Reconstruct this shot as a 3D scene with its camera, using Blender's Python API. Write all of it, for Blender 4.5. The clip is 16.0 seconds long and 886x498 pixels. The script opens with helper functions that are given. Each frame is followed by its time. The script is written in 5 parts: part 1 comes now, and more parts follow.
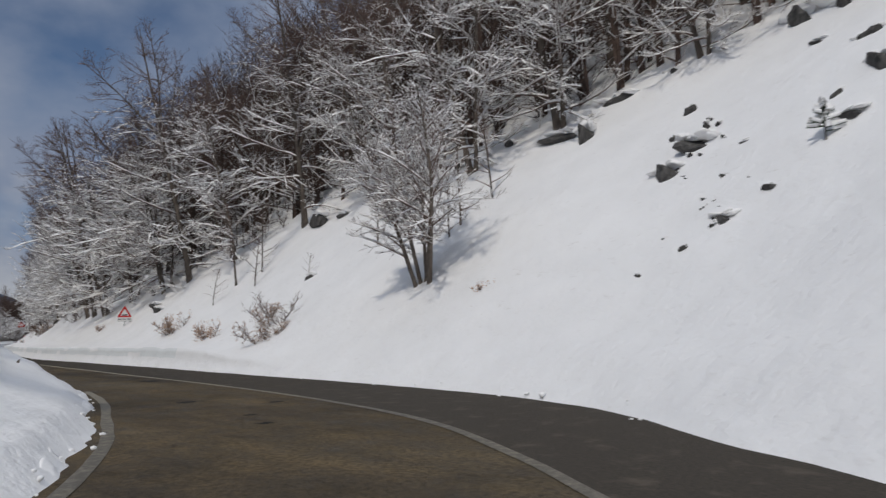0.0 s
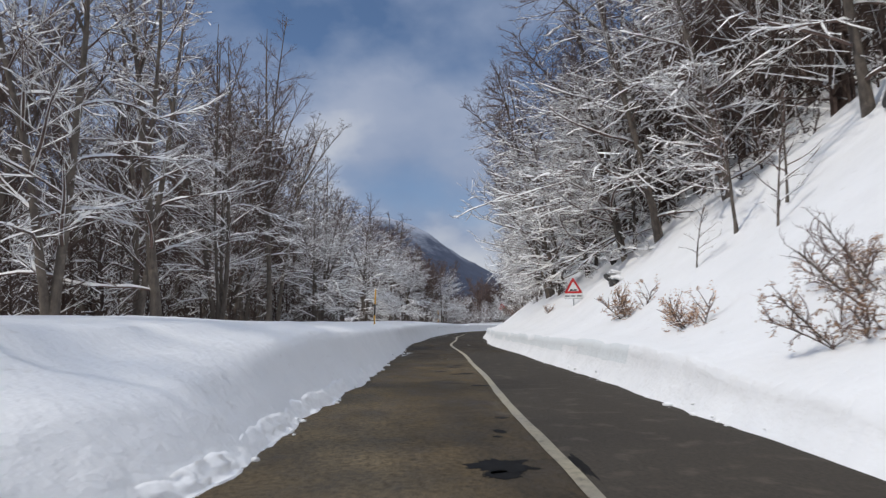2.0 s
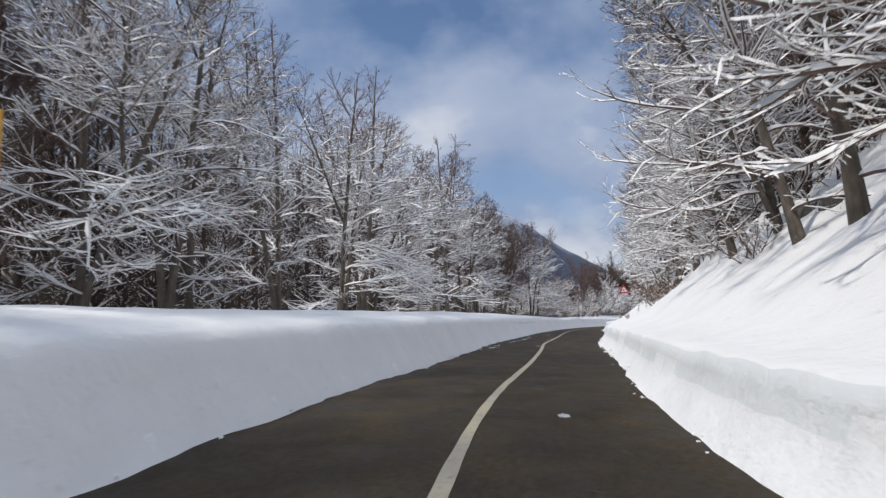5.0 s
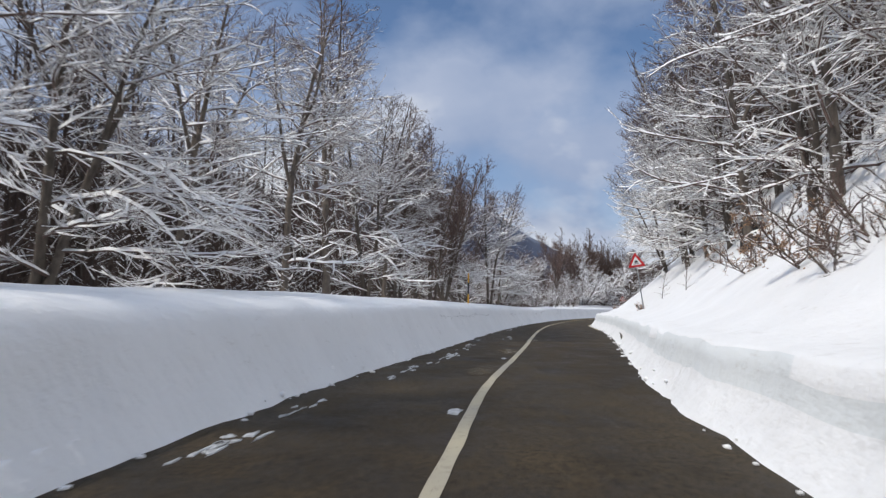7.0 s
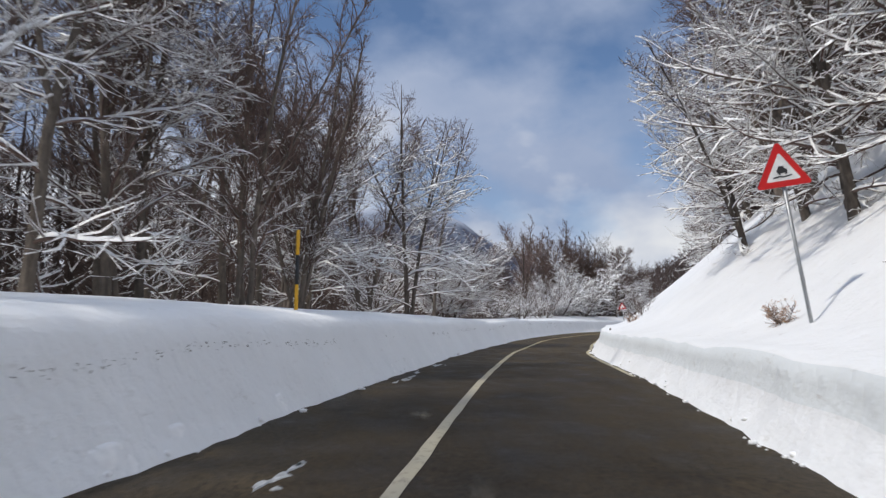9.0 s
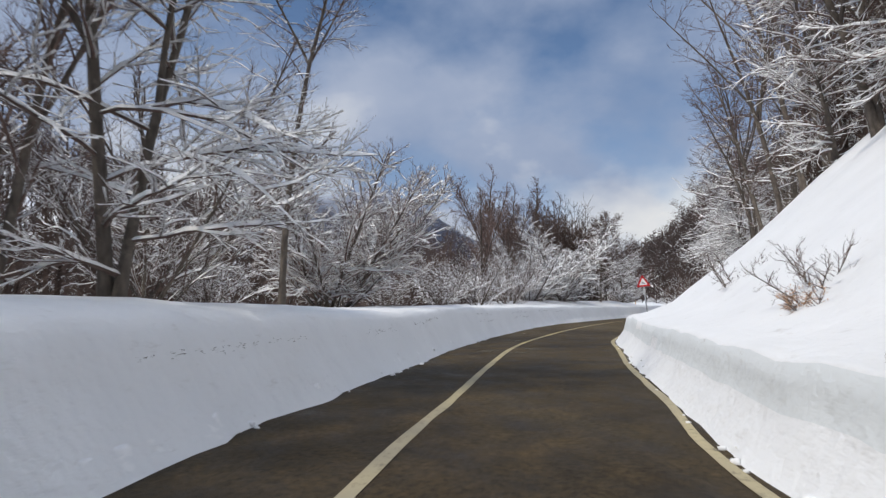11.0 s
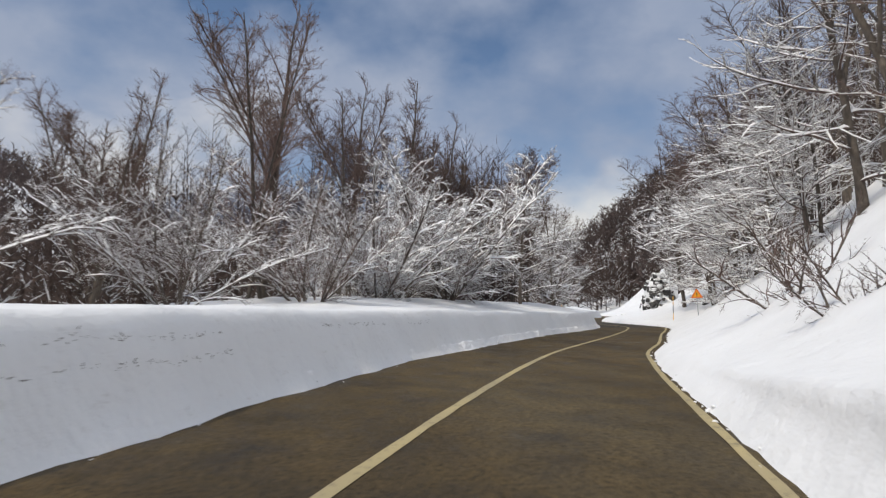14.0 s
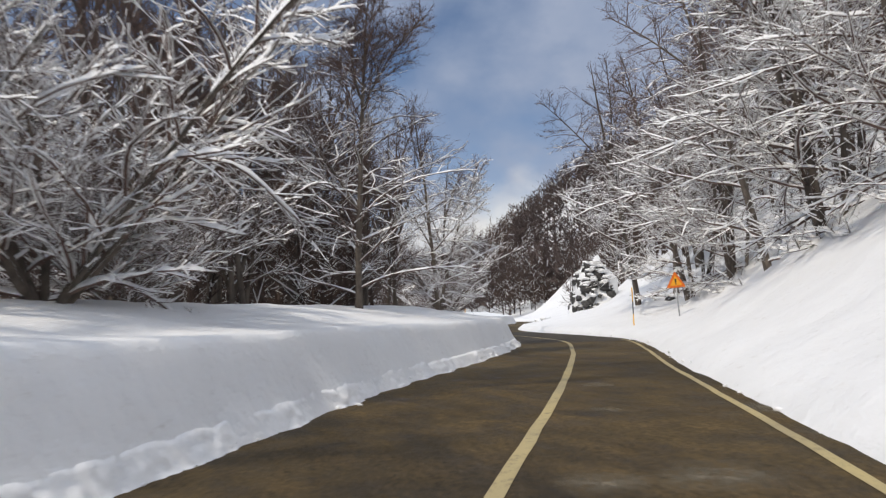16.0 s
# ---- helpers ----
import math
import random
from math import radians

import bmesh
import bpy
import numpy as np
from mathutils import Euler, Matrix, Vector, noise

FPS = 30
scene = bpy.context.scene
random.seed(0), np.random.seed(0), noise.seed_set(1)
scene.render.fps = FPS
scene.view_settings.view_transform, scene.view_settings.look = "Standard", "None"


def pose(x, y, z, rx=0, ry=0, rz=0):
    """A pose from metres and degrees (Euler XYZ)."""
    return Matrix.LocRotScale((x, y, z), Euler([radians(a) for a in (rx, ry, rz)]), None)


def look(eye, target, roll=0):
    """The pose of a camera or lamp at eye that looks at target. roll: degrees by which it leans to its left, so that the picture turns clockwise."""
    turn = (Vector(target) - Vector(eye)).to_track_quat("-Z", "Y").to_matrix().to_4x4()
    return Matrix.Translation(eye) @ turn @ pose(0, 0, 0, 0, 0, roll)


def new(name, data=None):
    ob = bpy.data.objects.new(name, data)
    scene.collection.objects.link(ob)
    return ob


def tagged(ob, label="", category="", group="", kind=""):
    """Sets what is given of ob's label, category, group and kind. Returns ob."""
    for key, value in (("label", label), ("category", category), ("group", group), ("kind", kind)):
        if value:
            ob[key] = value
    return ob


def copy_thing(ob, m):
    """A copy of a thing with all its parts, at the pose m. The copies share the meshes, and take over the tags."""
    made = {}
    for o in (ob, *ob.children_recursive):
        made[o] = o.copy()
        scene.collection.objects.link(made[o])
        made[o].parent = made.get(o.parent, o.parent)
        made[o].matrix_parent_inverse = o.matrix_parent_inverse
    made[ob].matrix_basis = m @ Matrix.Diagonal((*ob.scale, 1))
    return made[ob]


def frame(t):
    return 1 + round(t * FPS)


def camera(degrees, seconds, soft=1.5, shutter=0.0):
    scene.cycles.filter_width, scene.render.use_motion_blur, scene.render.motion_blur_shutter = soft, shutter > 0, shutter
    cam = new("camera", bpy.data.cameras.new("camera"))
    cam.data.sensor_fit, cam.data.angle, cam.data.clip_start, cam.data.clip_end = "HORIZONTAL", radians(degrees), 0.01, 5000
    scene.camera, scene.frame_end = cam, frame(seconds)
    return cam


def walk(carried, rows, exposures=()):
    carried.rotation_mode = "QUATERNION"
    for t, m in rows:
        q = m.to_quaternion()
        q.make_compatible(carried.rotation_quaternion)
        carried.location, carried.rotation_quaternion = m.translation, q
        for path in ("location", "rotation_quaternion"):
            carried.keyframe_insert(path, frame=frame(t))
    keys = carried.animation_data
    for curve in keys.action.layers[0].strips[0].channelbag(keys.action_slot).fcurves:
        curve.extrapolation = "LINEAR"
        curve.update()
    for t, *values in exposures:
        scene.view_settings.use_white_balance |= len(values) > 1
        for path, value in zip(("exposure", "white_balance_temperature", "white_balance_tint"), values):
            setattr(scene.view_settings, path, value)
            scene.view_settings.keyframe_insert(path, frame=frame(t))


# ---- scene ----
cam = camera(66.49, 16.0, soft=1.3, shutter=0.15)
PATH = [
    (0.0, pose(0.001, 0.000, 1.302, 96.93, 1.54, -45.69)),
    (0.5, pose(2.620, 2.954, 1.299, 96.65, 0.95, -34.02)),
    (1.0, pose(4.821, 6.451, 1.296, 96.02, 0.20, -23.10)),
    (1.5, pose(6.384, 10.566, 1.297, 96.15, 0.27, -13.89)),
    (2.0, pose(7.620, 15.162, 1.321, 96.35, 0.10, -6.60)),
    (2.5, pose(8.632, 20.221, 1.343, 96.04, -0.35, -2.96)),
    (3.0, pose(9.584, 25.639, 1.300, 95.75, -0.95, -0.91)),
    (3.5, pose(10.374, 31.264, 1.321, 95.91, -1.08, 0.70)),
    (4.0, pose(11.222, 37.001, 1.303, 95.51, -0.47, 1.35)),
    (4.5, pose(12.059, 42.760, 1.300, 95.74, -0.20, 1.76)),
    (5.0, pose(12.884, 48.545, 1.300, 95.82, -0.05, 1.89)),
    (5.5, pose(13.698, 54.361, 1.300, 95.81, 0.05, 1.72)),
    (6.0, pose(14.496, 60.217, 1.300, 95.69, 0.20, 1.24)),
    (6.5, pose(15.272, 66.119, 1.299, 95.39, 0.47, 0.41)),
    (7.0, pose(16.020, 72.077, 1.288, 94.92, -0.44, -0.79)),
    (7.5, pose(16.920, 78.089, 1.298, 95.27, -0.66, -1.64)),
    (8.0, pose(18.058, 84.114, 1.294, 95.70, 0.13, -2.16)),
    (8.5, pose(19.229, 90.213, 1.305, 96.02, -0.35, -2.77)),
    (9.0, pose(20.318, 96.060, 1.300, 95.96, -0.14, -3.41)),
    (9.5, pose(21.364, 101.661, 1.300, 95.89, -0.02, -4.08)),
    (10.0, pose(22.407, 107.020, 1.300, 95.75, 0.09, -4.79)),
    (10.5, pose(23.489, 112.141, 1.300, 95.47, 0.26, -5.54)),
    (11.0, pose(24.651, 117.030, 1.312, 94.89, 0.59, -6.32)),
    (11.5, pose(25.935, 121.691, 1.315, 94.98, 0.33, -7.12)),
    (12.0, pose(27.302, 126.278, 1.293, 95.52, 0.59, -7.70)),
    (12.5, pose(28.801, 131.002, 1.287, 95.26, 0.64, -8.49)),
    (13.0, pose(30.586, 136.038, 1.246, 94.89, 0.43, -9.44)),
    (13.5, pose(32.720, 141.689, 1.307, 95.20, -0.12, -11.18)),
    (14.0, pose(34.972, 147.521, 1.315, 95.04, -0.45, -13.51)),
    (14.5, pose(37.324, 153.025, 1.325, 94.82, -0.05, -15.83)),
    (15.0, pose(39.525, 158.174, 1.281, 95.15, 0.34, -17.78)),
    (15.5, pose(42.074, 163.210, 1.273, 95.36, 0.97, -19.48)),
    (16.0, pose(44.908, 168.135, 1.308, 95.72, 1.93, -20.75)),
]
walk(cam, PATH, [(0.0, -0.64, 6720, 10), (0.5, -0.6, 6700, 10), (1.0, -0.5, 6680, 10), (1.5, -0.3, 6620, 10), (2.0, -0.15, 6560, 10), (3.0, 0.03, 6640, 10), (4.2, 0.08, 6620, 10), (6.3, 0.13, 6560, 10), (8.7, 0.08, 6560, 10), (11.0, 0.0, 6640, 9.5), (13.0, -0.05, 6760, 9.5), (14.5, 0.0, 7020, 10), (16.0, 0.05, 6950, 10.5)])

# ---- world, sun ----
SUN_AZ, SUN_EL = radians(250), radians(52)   # compass-like turn from +y, clockwise; height


def nodes_of(mat):
    mat.use_nodes = True
    nt = mat.node_tree
    nt.nodes.clear()
    return nt, nt.nodes, nt.links


world = bpy.data.worlds.new("sky")
scene.world = world
nt, N, L = nodes_of(world)
w_out = N.new("ShaderNodeOutputWorld")
bg = N.new("ShaderNodeBackground")
sky = N.new("ShaderNodeTexSky")
sky.sky_type, sky.sun_disc = "NISHITA", False
sky.sun_elevation, sky.sun_rotation = SUN_EL, SUN_AZ
sky.altitude, sky.air_density, sky.dust_density, sky.ozone_density = 1200, 1.0, 0.4, 4.0
tc = N.new("ShaderNodeTexCoord")
mp = N.new("ShaderNodeMapping")
mp.inputs["Scale"].default_value = (1.0, 1.0, 1.5)
mp.inputs["Location"].default_value = (0.35, 0.1, 0.2)
cl = N.new("ShaderNodeTexNoise")
cl.inputs["Scale"].default_value, cl.inputs["Detail"].default_value, cl.inputs["Roughness"].default_value = 3.4, 6, 0.5
rampc = N.new("ShaderNodeValToRGB")
rampc.color_ramp.elements[0].position, rampc.color_ramp.elements[1].position = 0.33, 0.52
shade = N.new("ShaderNodeTexNoise")
shade.inputs["Scale"].default_value, shade.inputs["Detail"].default_value = 4.0, 5
tone = N.new("ShaderNodeValToRGB")
tone.color_ramp.elements[0].position, tone.color_ramp.elements[0].color = 0.36, (2.3, 3.05, 4.65, 1)
tone.color_ramp.elements[1].position, tone.color_ramp.elements[1].color = 0.70, (3.75, 4.35, 5.7, 1)
mixc = N.new("ShaderNodeMixRGB")
L.new(tc.outputs["Generated"], mp.inputs["Vector"])
L.new(mp.outputs[0], cl.inputs["Vector"])
L.new(mp.outputs[0], shade.inputs["Vector"])
L.new(cl.outputs["Fac"], rampc.inputs["Fac"])
L.new(shade.outputs["Fac"], tone.inputs["Fac"])
L.new(rampc.outputs["Color"], mixc.inputs["Fac"])
L.new(sky.outputs[0], mixc.inputs["Color1"])
# piled white cloud low over the hills
sepz = N.new("ShaderNodeSeparateXYZ")
L.new(tc.outputs["Generated"], sepz.inputs[0])
lowc = N.new("ShaderNodeMath")
lowc.operation = "MULTIPLY_ADD"
lowc.inputs[1].default_value, lowc.inputs[2].default_value = -1.6, 0.38
L.new(sepz.outputs["Z"], lowc.inputs[0])
heap = N.new("ShaderNodeMath")
L.new(lowc.outputs[0], heap.inputs[0])
L.new(shade.outputs["Fac"], heap.inputs[1])
heap_r = N.new("ShaderNodeValToRGB")
heap_r.color_ramp.elements[0].position, heap_r.color_ramp.elements[1].position = 0.56, 0.80
L.new(heap.outputs[0], heap_r.inputs["Fac"])
white = N.new("ShaderNodeMixRGB")
white.inputs["Color2"].default_value = (6.9, 7.1, 7.4, 1)
L.new(heap_r.outputs["Color"], white.inputs["Fac"])
L.new(tone.outputs["Color"], white.inputs["Color1"])
L.new(white.outputs[0], mixc.inputs["Color2"])
# the sky is brightened overhead, out of view, as added fill light
over = N.new("ShaderNodeMapRange")
over.interpolation_type = "SMOOTHSTEP"
over.inputs["From Min"].default_value, over.inputs["From Max"].default_value = 0.42, 0.85
L.new(sepz.outputs["Z"], over.inputs["Value"])
lift = N.new("ShaderNodeMixRGB")
lift.inputs["Color1"].default_value, lift.inputs["Color2"].default_value = (1, 1, 1, 1), (2.35, 2.2, 1.95, 1)
L.new(over.outputs[0], lift.inputs["Fac"])
overhead_fill = N.new("ShaderNodeMixRGB")
overhead_fill.blend_type = "MULTIPLY"
overhead_fill.inputs["Fac"].default_value = 1.0
L.new(mixc.outputs[0], overhead_fill.inputs["Color1"])
L.new(lift.outputs[0], overhead_fill.inputs["Color2"])
L.new(overhead_fill.outputs[0], bg.inputs["Color"])
bg.inputs["Strength"].default_value = 0.106
L.new(bg.outputs[0], w_out.inputs["Surface"])

sun_data = bpy.data.lights.new("sun", "SUN")
sun_data.energy, sun_data.angle, sun_data.color = 2.2, radians(3.0), (1.0, 0.95, 0.87)
sun = new("sun", sun_data)
sun_way = Vector((math.sin(SUN_AZ) * math.cos(SUN_EL), math.cos(SUN_AZ) * math.cos(SUN_EL), math.sin(SUN_EL)))
sun.matrix_world = look(sun_way * 50, (0, 0, 0))
scene.view_settings.exposure = 0.0


# ---- materials ----
def principled(name, color, rough=0.8, metal=0.0):
    m = bpy.data.materials.new(name)
    nt, n, l = nodes_of(m)
    o = n.new("ShaderNodeOutputMaterial")
    b = n.new("ShaderNodeBsdfPrincipled")
    b.inputs["Base Color"].default_value = (*color, 1)
    b.inputs["Roughness"].default_value = rough
    b.inputs["Metallic"].default_value = metal
    l.new(b.outputs[0], o.inputs["Surface"])
    return m, nt, b


def add_noise(nt, scale, detail=4, rough=0.55, stretch=None, object_space=True):
    t = nt.nodes.new("ShaderNodeTexCoord")
    v = t.outputs["Object"]
    if stretch:
        mpn = nt.nodes.new("ShaderNodeMapping")
        mpn.inputs["Scale"].default_value = stretch
        nt.links.new(v, mpn.inputs["Vector"])
        v = mpn.outputs[0]
    n = nt.nodes.new("ShaderNodeTexNoise")
    n.inputs["Scale"].default_value, n.inputs["Detail"].default_value, n.inputs["Roughness"].default_value = scale, detail, rough
    nt.links.new(v, n.inputs["Vector"])
    return n.outputs["Fac"]


def add_ramp(nt, fac, stops):
    r = nt.nodes.new("ShaderNodeValToRGB")
    e = r.color_ramp.elements
    while len(e) < len(stops):
        e.new(0.5)
    for el, (p, c) in zip(e, stops):
        el.position, el.color = p, (*c, 1) if len(c) == 3 else c
    nt.links.new(fac, r.inputs["Fac"])
    return r.outputs["Color"]


def add_mix(nt, fac, a, b, mode="MIX"):
    m = nt.nodes.new("ShaderNodeMixRGB")
    m.blend_type = mode
    for sock, v in ((m.inputs["Fac"], fac), (m.inputs["Color1"], a), (m.inputs["Color2"], b)):
        if isinstance(v, (int, float)):
            sock.default_value = v
        elif isinstance(v, tuple):
            sock.default_value = (*v, 1)
        else:
            nt.links.new(v, sock)
    return m.outputs["Color"]


def add_bump(nt, bsdf, fac, strength=0.3, dist=0.02, prev=None):
    b = nt.nodes.new("ShaderNodeBump")
    b.inputs["Strength"].default_value, b.inputs["Distance"].default_value = strength, dist
    nt.links.new(fac, b.inputs["Height"])
    if prev:
        nt.links.new(prev, b.inputs["Normal"])
    nt.links.new(b.outputs[0], bsdf.inputs["Normal"])
    return b.outputs[0]


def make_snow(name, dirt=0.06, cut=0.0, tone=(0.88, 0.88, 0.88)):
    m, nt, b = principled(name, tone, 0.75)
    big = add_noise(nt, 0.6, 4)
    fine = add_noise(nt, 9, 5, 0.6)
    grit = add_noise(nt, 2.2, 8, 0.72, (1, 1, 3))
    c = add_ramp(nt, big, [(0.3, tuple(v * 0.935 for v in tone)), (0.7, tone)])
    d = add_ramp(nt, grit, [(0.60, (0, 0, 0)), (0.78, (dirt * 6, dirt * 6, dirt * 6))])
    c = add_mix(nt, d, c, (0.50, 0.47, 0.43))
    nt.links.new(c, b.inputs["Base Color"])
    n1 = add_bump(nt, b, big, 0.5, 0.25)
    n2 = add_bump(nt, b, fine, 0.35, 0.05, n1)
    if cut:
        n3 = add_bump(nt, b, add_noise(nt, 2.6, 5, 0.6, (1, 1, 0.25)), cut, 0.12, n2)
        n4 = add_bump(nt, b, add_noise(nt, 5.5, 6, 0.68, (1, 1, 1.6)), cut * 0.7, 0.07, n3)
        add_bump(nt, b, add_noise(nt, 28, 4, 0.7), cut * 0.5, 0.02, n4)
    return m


M_SNOW = make_snow("snow", 0.05)
M_BANK = make_snow("bank_snow", 0.10, 0.45)
# greyer snow tone for the steep columns of the right bank
M_CUT = make_snow("cut_face_snow", 0.14, 0.35, (0.765, 0.79, 0.795))
M_SNOWCAP, _nt, _b = principled("branch_snow", (0.88, 0.87, 0.86), 0.8)
_c = add_ramp(_nt, add_noise(_nt, 14, 3), [(0.3, (0.86, 0.855, 0.85)), (0.65, (0.94, 0.935, 0.93))])
_nt.links.new(_c, _b.inputs["Base Color"])


def make_asphalt():
    m, nt, b = principled("asphalt", (0.06, 0.055, 0.05), 0.85)
    grain = add_noise(nt, 60, 4, 0.7)
    mid = add_noise(nt, 1.1, 7, 0.66, (1.2, 0.8, 1))
    big = add_noise(nt, 0.3, 4, 0.5, (1, 0.22, 1))
    crack = add_noise(nt, 0.5, 9, 0.75, (2.4, 0.5, 1))
    base = add_ramp(nt, big, [(0.34, (0.062, 0.048, 0.031)), (0.52, (0.100, 0.075, 0.043)), (0.72, (0.128, 0.102, 0.066))])
    tcr = nt.nodes.new("ShaderNodeTexCoord")
    spr = nt.nodes.new("ShaderNodeSeparateXYZ")
    nt.links.new(tcr.outputs["Object"], spr.inputs[0])
    # brown worn stretch, then an older grey one, then olive brown after the second bend
    grey = nt.nodes.new("ShaderNodeMapRange")
    grey.inputs["From Min"].default_value, grey.inputs["From Max"].default_value = 38, 46
    olive = nt.nodes.new("ShaderNodeMapRange")
    olive.inputs["From Min"].default_value, olive.inputs["From Max"].default_value = 112, 162
    for rng_node in (grey, olive):
        nt.links.new(spr.outputs["Y"], rng_node.inputs["Value"])
    base = add_mix(nt, grey.outputs[0], base, add_mix(nt, 1.0, base, (0.47, 0.465, 0.47), "MULTIPLY"))
    base = add_mix(nt, olive.outputs[0], base, add_mix(nt, 1.0, base, (1.92, 1.82, 1.44), "MULTIPLY"))
    v = add_ramp(nt, mid, [(0.34, (0.66, 0.65, 0.64)), (0.5, (0.98, 0.97, 0.96)), (0.66, (1.28, 1.25, 1.20))])
    c = add_mix(nt, 1.0, base, v, "MULTIPLY")
    g = add_ramp(nt, grain, [(0.3, (0.55, 0.55, 0.55)), (0.7, (1.35, 1.35, 1.35))])
    c = add_mix(nt, 0.8, c, g, "MULTIPLY")
    gr2 = add_ramp(nt, add_noise(nt, 14, 6, 0.75), [(0.36, (0.28, 0.28, 0.28)), (0.52, (1, 1, 1)), (0.70, (1.6, 1.55, 1.45))])
    c = add_mix(nt, 0.85, c, gr2, "MULTIPLY")
    blotch = add_ramp(nt, add_noise(nt, 1.2, 9, 0.74, (1.1, 0.8, 1)), [(0.46, (0, 0, 0)), (0.62, (0.75, 0.75, 0.75))])
    where = add_ramp(nt, add_noise(nt, 0.09, 3, 0.5), [(0.42, (0.12, 0.12, 0.12)), (0.6, (1, 1, 1))])
    c = add_mix(nt, add_mix(nt, 1.0, blotch, where, "MULTIPLY"), c, add_mix(nt, 1.0, c, (1.75, 1.65, 1.5), "MULTIPLY"))
    wet = add_ramp(nt, add_noise(nt, 0.9, 9, 0.72, (1.1, 0.75, 1)), [(0.52, (0, 0, 0)), (0.66, (0.7, 0.7, 0.7))])
    c = add_mix(nt, wet, c, add_mix(nt, 1.0, c, (0.5, 0.5, 0.52), "MULTIPLY"))
    k = add_ramp(nt, crack, [(0.62, (0, 0, 0)), (0.74, (0.6, 0.6, 0.6))])
    c = add_mix(nt, k, c, (0.13, 0.115, 0.095))
    nt.links.new(c, b.inputs["Base Color"])
    r = add_ramp(nt, mid, [(0.3, (0.55, 0.55, 0.55)), (0.6, (0.9, 0.9, 0.9))])
    nt.links.new(r, b.inputs["Roughness"])
    b.inputs["Specular IOR Level"].default_value = 0.22
    add_bump(nt, b, grain, 0.8, 0.012)
    return m


def make_paint():
    m, nt, b = principled("road_paint", (0.5, 0.46, 0.35), 0.7)
    w = add_noise(nt, 7, 9, 0.8)
    big = add_noise(nt, 0.35, 3)
    col = add_ramp(nt, big, [(0.35, (0.36, 0.33, 0.27)), (0.7, (0.52, 0.46, 0.31))])
    tcl = nt.nodes.new("ShaderNodeTexCoord")
    spl = nt.nodes.new("ShaderNodeSeparateXYZ")
    nt.links.new(tcl.outputs["Object"], spl.inputs[0])
    yel = nt.nodes.new("ShaderNodeMapRange")
    yel.inputs["From Min"].default_value, yel.inputs["From Max"].default_value = 108, 140
    nt.links.new(spl.outputs["Y"], yel.inputs["Value"])
    col = add_mix(nt, yel.outputs[0], col, add_mix(nt, 1.0, col, (1.10, 0.98, 0.66), "MULTIPLY"))
    k = add_ramp(nt, w, [(0.34, (0.9, 0.9, 0.9)), (0.47, (0.14, 0.14, 0.14))])
    old = nt.nodes.new("ShaderNodeMapRange")
    old.inputs["From Min"].default_value, old.inputs["From Max"].default_value = 10, 32
    nt.links.new(spl.outputs["Y"], old.inputs["Value"])
    k = add_mix(nt, old.outputs[0], add_ramp(nt, w, [(0.47, (0.96, 0.96, 0.96)), (0.66, (0.5, 0.5, 0.5))]), k)
    nt.links.new(add_mix(nt, k, col, (0.085, 0.075, 0.06)), b.inputs["Base Color"])
    return m


def make_bark(name, a, c, streak=9):
    m, nt, b = principled(name, a, 0.9)
    n = add_noise(nt, streak, 5, 0.6, (1, 1, 0.35))
    spots = add_noise(nt, 2.2, 5, 0.6)
    col = add_ramp(nt, n, [(0.3, a), (0.7, c)])
    light = add_ramp(nt, spots, [(0.55, (0, 0, 0)), (0.7, (0.6, 0.6, 0.6))])
    col = add_mix(nt, light, col, tuple(min(1, v * 1.7) for v in c))
    info = nt.nodes.new("ShaderNodeObjectInfo")
    val = nt.nodes.new("ShaderNodeMapRange")
    val.inputs["To Min"].default_value, val.inputs["To Max"].default_value = 0.75, 1.25
    nt.links.new(info.outputs["Random"], val.inputs["Value"])
    col = add_mix(nt, 1.0, col, val.outputs[0], "MULTIPLY")
    nt.links.new(col, b.inputs["Base Color"])
    add_bump(nt, b, n, 0.5, 0.02)
    return m


M_ASPHALT, M_PAINT = make_asphalt(), make_paint()
M_BARK = make_bark("beech_bark", (0.066, 0.054, 0.044), (0.165, 0.135, 0.110))
M_TWIG = make_bark("twig_bark", (0.094, 0.061, 0.051), (0.175, 0.118, 0.098), 4)
M_LEAF = make_bark("dry_leaf", (0.36, 0.20, 0.11), (0.56, 0.36, 0.22), 6)
M_ROCK = make_bark("rock", (0.018, 0.018, 0.018), (0.10, 0.095, 0.09), 3)
M_FOREST = make_bark("far_forest", (0.062, 0.041, 0.033), (0.13, 0.090, 0.073), 0.3)
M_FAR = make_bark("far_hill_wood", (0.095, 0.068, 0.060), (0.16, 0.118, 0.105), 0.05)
M_FIR = make_bark("fir_needles", (0.03, 0.045, 0.03), (0.06, 0.08, 0.05), 5)


def make_plain(name, color, rough=0.5, metal=0.0, wear=0.12):
    m, nt, b = principled(name, color, rough, metal)
    n = add_noise(nt, 7, 5, 0.6)
    nt.links.new(add_ramp(nt, n, [(0.3, tuple(v * (1 - wear) for v in color)), (0.7, tuple(min(1, v * (1 + wear)) for v in color))]), b.inputs["Base Color"])
    return m


